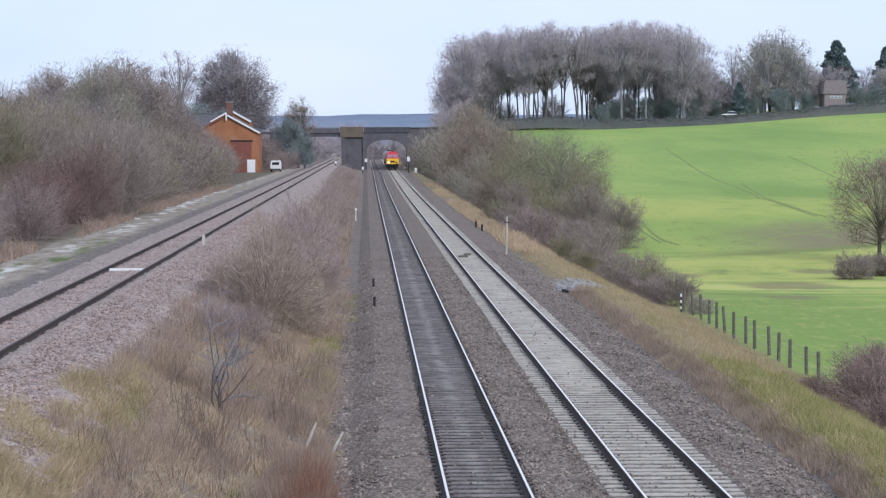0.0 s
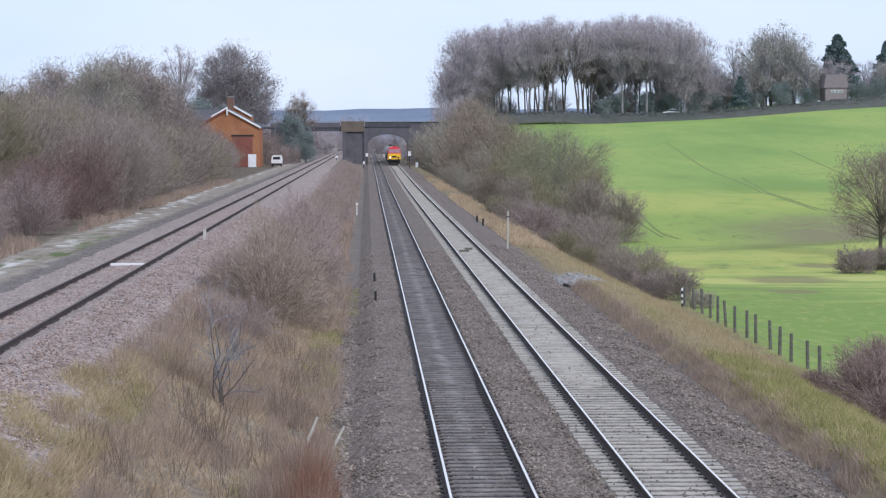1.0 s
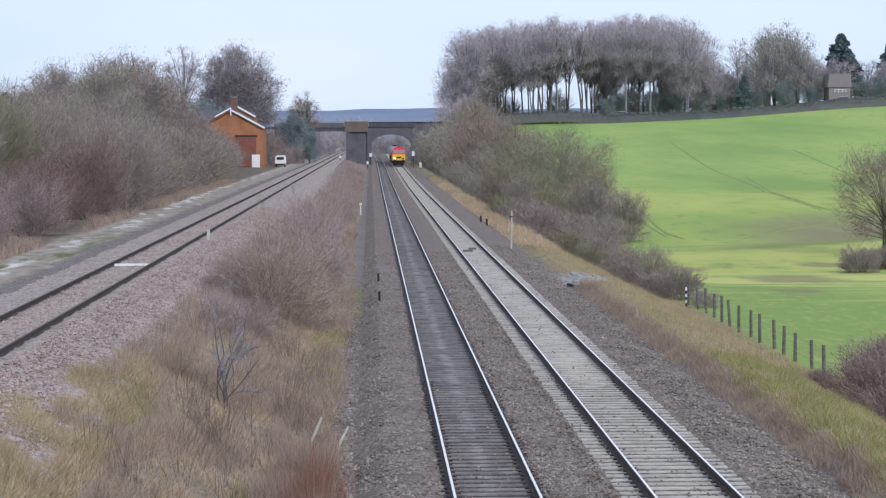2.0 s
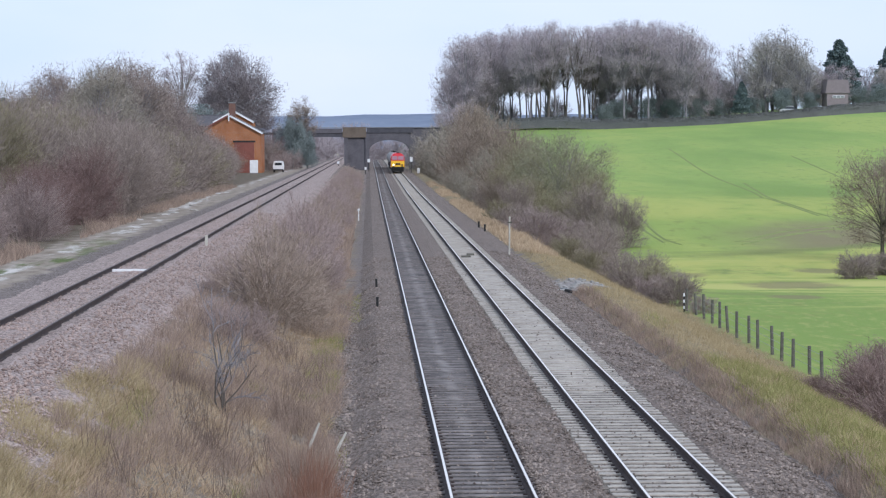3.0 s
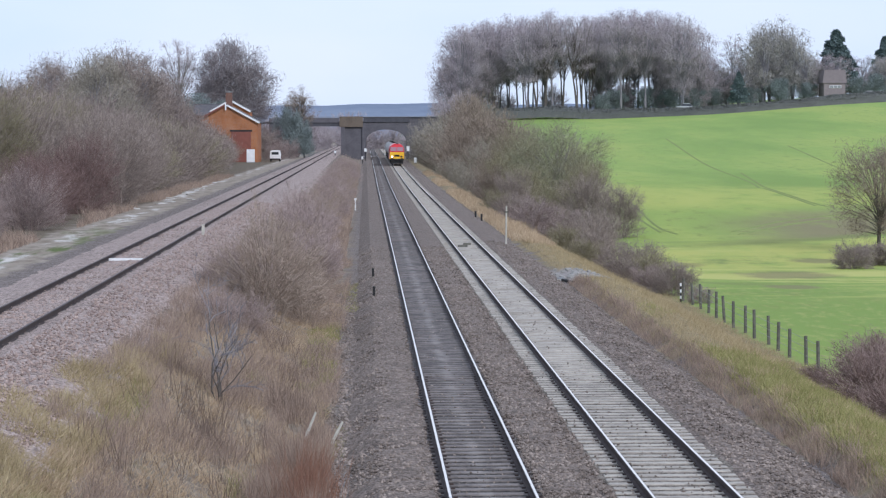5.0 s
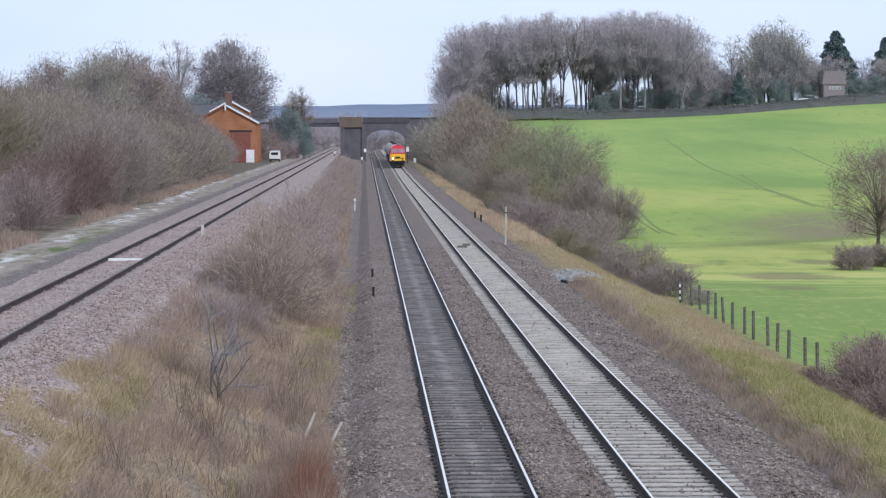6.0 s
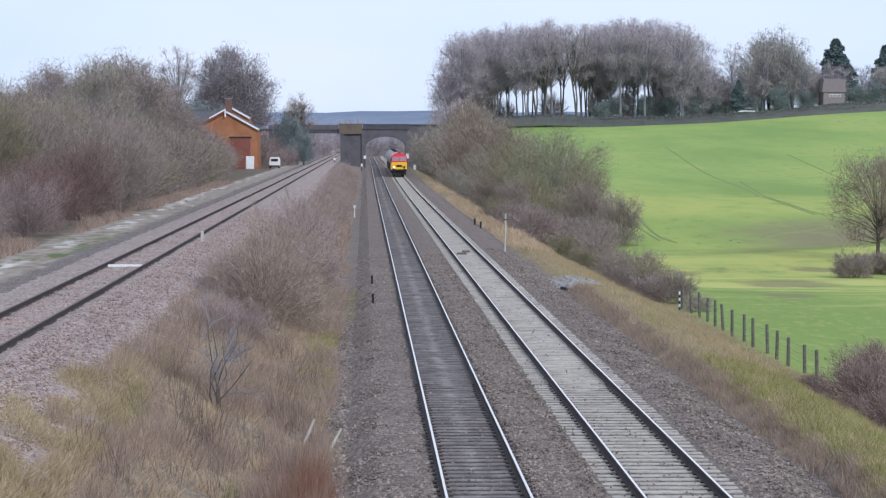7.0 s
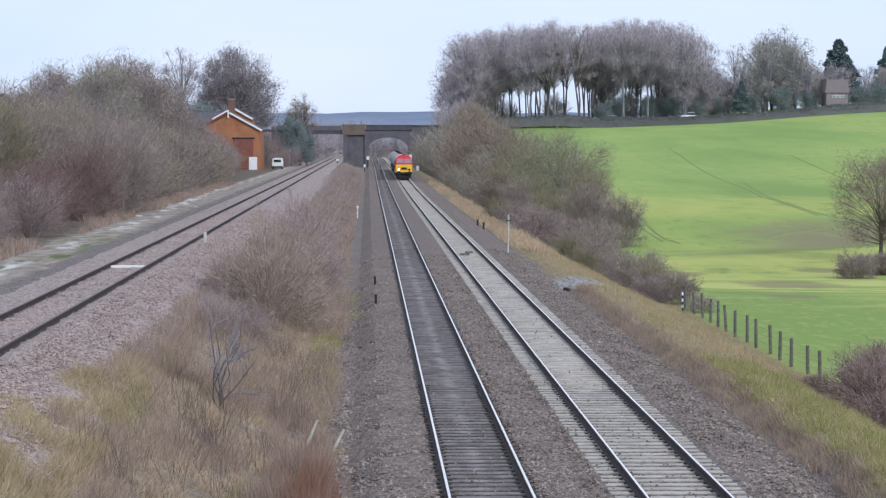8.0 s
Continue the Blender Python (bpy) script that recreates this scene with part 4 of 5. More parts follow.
    scatter_shrubs(beyond, spots, "bare thicket beyond the bridge, its colour paled for haze", "shrub", "thicket beyond the bridge", 7)


def big_trees():
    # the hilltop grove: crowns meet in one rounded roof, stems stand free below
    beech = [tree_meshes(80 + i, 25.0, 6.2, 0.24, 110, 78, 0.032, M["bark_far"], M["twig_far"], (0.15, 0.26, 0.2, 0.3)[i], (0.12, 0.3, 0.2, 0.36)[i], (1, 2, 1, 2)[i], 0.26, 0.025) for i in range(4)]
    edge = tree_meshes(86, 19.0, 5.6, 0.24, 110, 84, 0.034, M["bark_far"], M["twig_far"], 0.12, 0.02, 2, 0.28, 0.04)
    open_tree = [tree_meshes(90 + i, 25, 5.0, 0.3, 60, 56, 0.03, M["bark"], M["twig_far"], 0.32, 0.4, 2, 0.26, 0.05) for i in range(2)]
    r = random.Random(9)
    label = "tall bare beech in a hilltop grove behind the hedge"
    roots = {}

    def stand(key, meshes, m, text=label, name="beech_tree", group="hilltop grove"):
        if key not in roots:
            roots[key] = put(name, meshes, m, text, "tree", ("trunk", "crown"), group)
        else:
            copy_thing(roots[key], pose(0, 0, 0)).matrix_basis = m

    for i in range(44):
        x, y = 24.5 + i * 1.42 + r.uniform(-0.7, 0.7), 712 + (i * 37 % 45) + r.uniform(-5, 5)
        if 49.5 < x < 57.5:
            continue
        roof = 1.03 + 0.02 * float(ease(x, 54, 62)) + 0.03 * math.sin(i * 0.9) - 0.06 * (1 - float(ease(x, 24, 31))) - 0.22 * float(ease(x, 74, 90))
        k = 0 if x < 31 or x > 76 else r.choice((1, 2, 3))
        stand(k, beech[k], on_ground(x, y, r.uniform(0, 360), roof * r.uniform(0.97, 1.03)))
    for x, y, h in ((20.6, 712, 0.94), (23.0, 720, 1.05), (26.2, 716, 1.22), (84.4, 716, 0.85), (87.6, 724, 0.72)):
        stand("edge", edge, on_ground(x, y, r.uniform(0, 360), h), "bare beech with low branches at the grove's edge")
    for j, (x, y, h) in enumerate(((50.0, 716, 1.0), (53.4, 712, 1.02), (54.9, 715, 0.99), (57.3, 720, 0.98), (45.2, 711, 1.0), (43.2, 713, 0.98))):
        stand(("open", j % 2), open_tree[j % 2], on_ground(x, y, 40 + 77 * j, h), "tall bare tree with dark forked stem in the grove's gap", "forked_tree")
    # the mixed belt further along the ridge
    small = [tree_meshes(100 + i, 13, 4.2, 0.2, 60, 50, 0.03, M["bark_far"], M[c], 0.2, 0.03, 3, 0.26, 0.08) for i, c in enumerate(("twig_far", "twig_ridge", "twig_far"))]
    for i in range(36):
        x, y = 87 + i * 1.4 + r.uniform(-1, 1), 724 + r.uniform(-6, 26)
        tall = float(ease(x, 96, 101)) * (1 - float(ease(x, 109, 115)))
        s = r.uniform(0.78, 1.0) + 0.9 * tall * r.uniform(0.6, 1.0)
        if 114 < x < 124:
            y = max(y, 735)
        k = 1 if tall > 0.4 else i % 3
        stand(("belt", k), small[k], on_ground(x, y, r.uniform(0, 360), s), "bare mixed tree in the ridge belt", "ridge_tree", "ridge belt")
    slender = tree_meshes(110, 18, 3.3, 0.2, 34, 40, 0.03, M["bark_far"], M["twig_far"], 0.5, 0.5, 1, 0.3, 0.02)
    put("ridge_tree", slender, on_ground(92.9, 714, 30, 1.0), "slender bare tree standing clear of the ridge belt", "tree", ("trunk", "crown"))
    # trees behind the brick building
    tall = tree_meshes(120, 22.2, 7.9, 0.36, 330, 120, 0.038, M["bark_far"], M["twig_ash"], 0.2, 0.06, 2, 0.24, 0.03)
    thin = tree_meshes(121, 22.8, 4.2, 0.3, 90, 64, 0.034, M["bark_pale"], M["twig_far"], 0.3, 0.3, 2, 0.26, 0.03)
    fan = tree_meshes(122, 16.4, 5.2, 0.2, 150, 80, 0.025, M["bark_far"], M["twig"], 0.25, 0.12, 4, 0.24, 0.12)
    ivied = tree_meshes(123, 14.6, 3.2, 0.22, 90, 80, 0.026, M["bark"], M["twig_brown"], 0.3, 0.25, 2, 0.28, 0.03)
    put("round_tree", tall, on_ground(-25.2, 535, 20), "broad round-crowned bare tree behind the brick building", "tree", ("trunk", "crown"))
    put("open_tree", thin, on_ground(-36.3, 550, 80), "tall sparse pale tree behind the brick building", "tree", ("trunk", "crown"))
    put("fan_tree", fan, on_ground(-31.8, 375, 150), "bare tree with fanned stems standing above the thicket", "tree", ("trunk", "crown"))
    put("fan_tree", fan, on_ground(-37.5, 340, 250, 0.82), "bare tree standing above the thicket", "tree", ("trunk", "crown"))
    put("ivied_tree", ivied, on_ground(-13.3, 560, 30), "bare ivy-hung tree near the bridge", "tree", ("trunk", "crown"))
    # lone field tree
    lone = tree_meshes(134, 7.9, 3.5, 0.12, 105, 130, 0.013, M["bark"], M["twig_brown"], 0.16, 0.1, 3, 0.3, 0.09)
    put("field_tree", lone, on_ground(37.2, 204, 0), "lone bare hawthorn tree in the green field", "tree", ("trunk", "crown"))


def leafy(seed, n, size, shape, mat, name="leaves"):
    """Many small leaf clumps filling a form given by shape(rng, n)."""
    rng = np.random.default_rng(seed)
    p = shape(rng, n)
    d = unit(rng.normal(size=(n, 3)))
    return merge([slivers(p, p + d * size * rng.uniform(0.5, 1.2, n)[:, None], size * 0.4, rng)], name, mat)


def cone_form(height, radius):
    def form(rng, n):
        t = rng.uniform(0.06, 1, n) ** 0.8
        ph = rng.uniform(0, 2 * np.pi, n)
        rr = radius * (1.02 - t) ** 0.78 * np.sqrt(rng.uniform(0.35, 1, n)) * (0.76 + 0.32 * np.sin(np.floor(t * 13) * 2.4 + ph * 2) * np.cos(np.floor(t * 13) * 5.1 + ph))
        return np.stack([np.cos(ph) * rr, np.sin(ph) * rr, t * height], -1)
    return form


def lumpy_form(height, radius, lumps, seed):
    def form(rng, n):
        r2 = np.random.default_rng(seed)
        c = np.stack([r2.normal(0, radius * 0.4, lumps), r2.normal(0, radius * 0.4, lumps), r2.uniform(0.2, 0.85, lumps) * height], -1)
        size = r2.uniform(0.25, 0.6, lumps) * radius
        k = rng.integers(0, lumps, n)
        p = c[k] + unit(rng.normal(size=(n, 3))) * (size[k] * rng.uniform(0.3, 1.15, n))[:, None]
        p[:, 2] = np.clip(p[:, 2], 0.2, height)
        return p
    return form


def evergreens():
    con = leafy(140, 16000, 0.65, cone_form(17, 7.4), M["needles"], "foliage")
    rng = np.random.default_rng(1)

    def stub(h):
        return merge([tubes(np.array([[[0, 0, -0.2], [0, 0, h * 0.4], [0, 0, h]]], float), np.array([[0.3, 0.22, 0.05]]), rng, 7)], "trunk", M["bark"])
    pole, short = stub(15), stub(3.5)
    put("conifer", (pole, con), on_ground(124.5, 745, 0, 1.25, 0, 1.03), "dark green conifer standing above the ridge belt", "tree", ("trunk", "foliage"))
    put("conifer", (pole, con), on_ground(137.5, 745, 90, 0.9), "dark green conifer at the end of the ridge belt", "tree", ("trunk", "foliage"))
    put("conifer", (pole, con), on_ground(94.2, 711, 70, 0.5), "dark green conifer among bare ridge trees", "tree", ("trunk", "foliage"))
    put("conifer", (pole, con), on_ground(-36.5, 300, 30, 0.5), "dark green conifer rising out of the thicket", "tree", ("trunk", "foliage"))
    put("conifer", (pole, con), on_ground(-40, 312, 60, 0.5), "dark green conifer rising out of the thicket", "tree", ("trunk", "foliage"))
    bush = leafy(141, 20000, 0.19, lumpy_form(6.5, 3.2, 26, 3), M["ivy"], "foliage")
    for x, y, s in ((-14.8, 548, 0.72), (-11.9, 552, 0.62), (-13.4, 556, 0.6), (60, 716, 0.75), (64, 719, 0.9), (71.5, 718, 0.95), (78, 719, 0.85), (84, 716, 0.8), (88, 718, 0.8), (97.5, 717, 0.7), (105, 716, 0.95), (112, 716, 0.7), (125, 716, 0.8), (130, 717, 0.9), (136, 716, 0.8), (30, 712, 0.6), (-31.5, 515, 1.75), (-28.5, 520, 1.4)):
        put("evergreen_bush", (short, bush), on_ground(x, y, x * 40, s, 0.0, s * (2.1 if -15 < x < -13 else 1.5 if -13 < x < -11 else 1.0)), "dark ivy-clad evergreen bush", "bush", ("trunk", "foliage"))


def hedges():
    rng = np.random.default_rng(31)
    n = 70000
    x = 17 + 125 * rng.uniform(0, 1, n)
    y = 700 + rng.normal(0, 0.6, n) + 6 * np.sin(x * 0.05)
    h = 2.1 + 0.07 * np.sin(x * 0.3) + 0.07 * np.sin(x * 1.1) + 0.35 * (1 - ease(x, 62, 74)) + 0.5 * ease(x, 108, 118)
    z = ground_height(x, y) + rng.uniform(0, 1, n) ** 0.8 * h
    p = np.stack([x, y, z], -1)
    d = unit(rng.normal(size=(n, 3)))
    v, f = slivers(p - d * 0.12, p + d * 0.22, 0.08, rng)
    # a solid core added inside the hedge, so fewer dark hollows show between leaves
    u = np.linspace(17, 142, 500)
    mid = 700 + 6 * np.sin(u * 0.05)
    top = 2.0 + 0.35 * (1 - ease(u, 62, 74)) + 0.5 * ease(u, 108, 118) + rng.normal(0, 0.05, 500)
    core = np.concatenate([np.stack([u, mid + o, ground_height(u, mid) + top * k], -1) for o, k in ((-1.1, -0.1), (-0.9, 0.6), (-0.4, 0.95), (0.4, 0.95), (1.1, -0.1))])
    i = (np.arange(4)[:, None] * 500 + np.arange(499)[None]).ravel()
    tri = np.concatenate([np.stack([i, i + 1, i + 501], -1), np.stack([i, i + 501, i + 500], -1)]) + len(v)
    v, f = np.concatenate([v, core]), np.concatenate([f, tri])
    tagged(new("field_hedge", mesh_of("field_hedge", v, f, M["hedge"])), "long clipped dark hedge along the top of the field", "hedge", kind="stuff")


woods()
big_trees()
evergreens()
hedges()


def cottage():
    root = thing("cottage", pose(118.6, 712, float(ground_height(118.6, 712)) - 0.3), "brown-roofed cottage half hidden behind the hedge", "house")
    part("wall", boxed(0, 4, 2.2, 5.4, 8, 4.4, bevel=0.03), M["render_buff"], root)
    part("roof", extrude_profile([(-3.1, 4.2), (3.1, 4.2), (2.6, 7.6), (-2.6, 7.6)], -0.3, 8.3), M["tile_brown"], root)
    part("chimney", boxed(1.2, 4, 7.9, 0.8, 0.8, 1.6, bevel=0.03), M["brick_dark"], root)
    for x in (0.2,):
        w = part("window", boxed(x, -0.03, 3.3, 3.0, 0.1, 0.7, bevel=0.02), M["white"], root, "white window frame")
        for o in (-0.98, 0.0, 0.98):
            part("pane", boxed(x + o, -0.1, 3.3, 0.85, 0.04, 0.55), M["pane_sky"], w)


cottage()


# ---- the far road bridge ----
def bridge():
    root = thing("road_bridge", pose(0, 648, 0), "sooty brick and iron road bridge over the lines", "bridge")
    part("deck", boxed(2.5, 4.8, 8.7, 60, 8.4, 0.5, bevel=0.03), M["iron"], root)
    arch = [(4.8 - 4.6 * math.cos(math.pi * i / 20), 4.6 + 2.5 * math.sin(math.pi * i / 20)) for i in range(21)]
    part("arch_face", extrude_profile([(0.2, 8.75)] + arch + [(9.4, 8.75)], 0, 8.6), M["brick_dark"], root, "sooty brick arch")
    part("girder", boxed(-9.2, 0.3, 8.3, 7.6, 0.6, 0.9, bevel=0.02), M["iron"], root, "dark painted iron edge girder")
    part("parapet", boxed(4.9, 0.0, 9.35, 10.6, 0.45, 1.2, bevel=0.03), M["iron"], root)
    part("parapet", boxed(-3.2, -0.15, 8.9, 5.4, 0.6, 2.4, bevel=0.03), M["brick_buff"], root, "patched buff brick parapet")
    part("parapet", boxed(-14.0, 0.0, 9.25, 16, 0.45, 1.1, bevel=0.03), M["brick_dark"], root)
    part("coping", boxed(2.5, -0.02, 10.0, 46, 0.7, 0.12, bevel=0.03), M["stone"], root)
    part("pier", boxed(-2.55, 4.5, 3.6, 5.3, 8.8, 8.2, bevel=0.04), M["brick_dark"], root)
    part("pilaster", boxed(-0.25, -0.1, 4.0, 0.9, 0.5, 9.2, bevel=0.03), M["brick_dark"], root)
    part("pilaster", boxed(-5.1, -0.1, 4.0, 0.9, 0.5, 9.2, bevel=0.03), M["brick_dark"], root)
    part("abutment", boxed(14.0, 4.5, 4.1, 9.2, 8.8, 11.6, bevel=0.04), M["brick_dark"], root)
    part("abutment", boxed(-17.5, 4.5, 4.4, 9.0, 8.8, 8.6, bevel=0.04), M["brick_dark"], root)


bridge()


# ---- the brick building by the line ----
def brick_building():
    root = thing("brick_building", pose(-23.1, 470, 1.4), "orange brick railway building with white bargeboards", "building")
    w, l, eave, ridge = 5.3, 15.0, 6.7, 9.6
    part("wall", extrude_profile([(-w, 0), (w, 0), (w, eave), (0, ridge), (-w, eave)], 0, l), M["brick_orange"], root)
    for s in (1, -1):
        t = Matrix.Rotation(s * math.atan2(ridge - eave, w), 4, "Y")
        n = math.hypot(w, ridge - eave)
        part("roof", boxed(s * w / 2, l / 2, (eave + ridge) / 2 + 0.13, n + 0.6, l + 0.8, 0.16, turn=t), M["slate"], root)
        part("bargeboard", boxed(s * w / 2, -0.45, (eave + ridge) / 2 + 0.1, n + 0.7, 0.08, 0.28, turn=t), M["white" if s > 0 else "door_red"], root, "white painted bargeboard" if s > 0 else "weathered brown bargeboard")
    part("finial", boxed(0, -0.5, ridge - 0.2, 0.22, 0.12, 1.3, bevel=0.02), M["white"], root)
    d = part("garage_door", boxed(2.5, -0.03, 2.6, 3.3, 0.1, 5.2, bevel=0.02), M["door_red"], root)
    for i in range(4):
        part("board", boxed(1.27 + i * 0.82, -0.1, 2.6, 0.74, 0.05, 5.1, bevel=0.01), M["door_red"], d)
    part("lintel", boxed(2.5, -0.04, 5.35, 3.7, 0.14, 0.3, bevel=0.02), M["black"], root)
    part("chimney", boxed(0.3, 5.0, ridge + 0.9, 1.1, 1.1, 2.6, bevel=0.03), M["brick_red"], root)
    part("chimney_cap", boxed(0.3, 5.0, ridge + 2.25, 1.3, 1.3, 0.2, bevel=0.03), M["stone"], root)
    side = thing("side_range", pose(-27.6, 500, 1.4), "low slate-roofed range behind the brick building", "building")
    part("wall", boxed(0, 3, 4.1, 5.0, 6, 8.2), M["brick_red"], side)
    part("roof", boxed(0, 1.6, 9.1, 5.6, 4.1, 0.16, turn=Matrix.Rotation(math.atan2(1.9, 3.4), 4, "X")), M["slate"], side)
    part("roof", boxed(0, 4.9, 9.1, 5.6, 4.1, 0.16, turn=Matrix.Rotation(-math.atan2(1.9, 3.4), 4, "X")), M["slate"], side)
    rear = thing("rear_building", pose(-23.4, 492, 1.4), "slate-roofed rear range with white bargeboards", "building")
    part("wall", extrude_profile([(-3.4, 0), (3.4, 0), (3.4, 8.6), (0, 10.6), (-3.4, 8.6)], 0, 10), M["brick_orange"], rear)
    for s in (1, -1):
        t = Matrix.Rotation(s * math.atan2(1.9, 3.4), 4, "Y")
        part("roof", boxed(s * 1.7, 5, 9.75, 4.2, 10.6, 0.16, turn=t), M["slate"], rear)
        part("bargeboard", boxed(s * 1.7, -0.4, 9.7, 4.2, 0.08, 0.3, turn=t), M["white"], rear, "white painted bargeboard")


brick_building()


def line_side():
    cab = thing("relay_cabinet", pose(-18.7, 462, 1.5), "white metal lineside cabinet beside the brick building", "cabinet")
    part("body", boxed(0, 0, 1.15, 1.3, 0.8, 2.1, bevel=0.03), M["white"], cab)
    part("plinth", boxed(0, 0, 0.04, 1.4, 0.9, 0.16, bevel=0.02), M["stone"], cab)
    part("door", boxed(0, -0.42, 1.15, 1.1, 0.04, 1.9, bevel=0.01), M["white"], cab)
    # white van parked by the building
    van = thing("white_van", pose(-15.3, 480, 1.5), "white van parked beside the single line", "van")
    bm = extrude_profile([(-0.85, 0.35), (0.85, 0.35), (0.9, 1.1), (0.78, 1.8), (0.6, 1.92), (-0.6, 1.92), (-0.78, 1.8), (-0.9, 1.1)], 0, 4.2)
    part("body", bm, M["white"], van)
    part("rear_window", boxed(0, -0.02, 1.42, 1.2, 0.05, 0.45, bevel=0.02), M["glass"], van)
    part("bumper", boxed(0, -0.06, 0.45, 1.75, 0.16, 0.2, bevel=0.03), M["black"], van)
    for sx in (-0.75, 0.75):
        for y in (0.8, 3.3):
            part("wheel", rod(bmesh.new(), (sx - 0.1, y, 0.32), (sx + 0.1, y, 0.32), 0.32, n=16), M["black"], van)
    # marker posts
    for x, y, h, w, mat, label in (
        (0.32, 112, 0.36, 0.1, "black", "short black marker post beside the main line"),
        (0.32, 127, 0.36, 0.1, "black", "short black marker post beside the main line"),
        (8.8, 226, 0.5, 0.15, "black", "short dark post at the ballast edge"),
        (8.95, 218, 0.5, 0.15, "black", "short dark post at the ballast edge"),
        (-7.35, 128, 0.5, 0.13, "post_pale", "short pale marker post beside the single line"),
    ):
        p = thing("marker_post", pose(x, y, -0.17 if 0 < x < 5 else -0.5 if x > 5 else 1.66), label, "post")
        part("post", boxed(0, 0, h / 2 - 0.05, w, w, h + 0.1, bevel=0.015), M[mat], p)
        part("cap", boxed(0, 0, h + 0.01, w * 1.2, w * 1.2, 0.04, bevel=0.01), M[mat], p)
    p = thing("tall_post", on_ground(8.35, 168), "tall thin pale timber post beside the ballast", "post")
    part("post", rod(bmesh.new(), (0, 0, -0.1), (0.03, 0, 2.45), 0.055, 0.05, 8), M["post_pale"], p)
    part("bracket", boxed(0.03, -0.03, 2.1, 0.24, 0.05, 0.08), M["post_wood"], p)
    # timber across the single line
    t = thing("crossing_timber", pose(-8.72, 103, LEFT_RAIL - 0.12, 0, 0, -4), "white painted timber lying between the rusty rails", "timber")
    part("board", boxed(0, 0, 0, 1.25, 0.14, 0.1, bevel=0.015), M["white"], t)
    # striped post by the fence
    s = thing("striped_post", on_ground(16.1, 144), "black and white banded post at the fence end", "post")
    for i in range(6):
        part("band", boxed(0, 0, 0.09 + i * 0.16, 0.08, 0.08, 0.16), M["white" if i % 2 else "black"], s)


line_side()


def fence():
    root = thing("field_fence", pose(0, 0, 0), "weathered post and wire fence at the field edge", "fence")
    r = random.Random(3)
    ys = [101.5 + 3.35 * i for i in range(14)]
    for y in ys:
        x = 16.4 + r.uniform(-0.1, 0.1)
        p = part("post", rod(bmesh.new(), (0, 0, -0.3), (r.uniform(-0.1, 0.03), 0, 1.15 + r.uniform(-0.08, 0.1)), 0.075, 0.065, 7), M["post_wood"], root)
        p.location = (x, y, float(ground_height(x, y)))
    for h in (0.35, 0.65, 0.95):
        bm = bmesh.new()
        for a, b in zip(ys, ys[1:]):
            za, zb = float(ground_height(16.4, a)), float(ground_height(16.4, b))
            rod(bm, (16.4, a, za + h), (16.4, b, zb + h), 0.008, n=4)
        part("wire", bm, M["wire"], root)


fence()


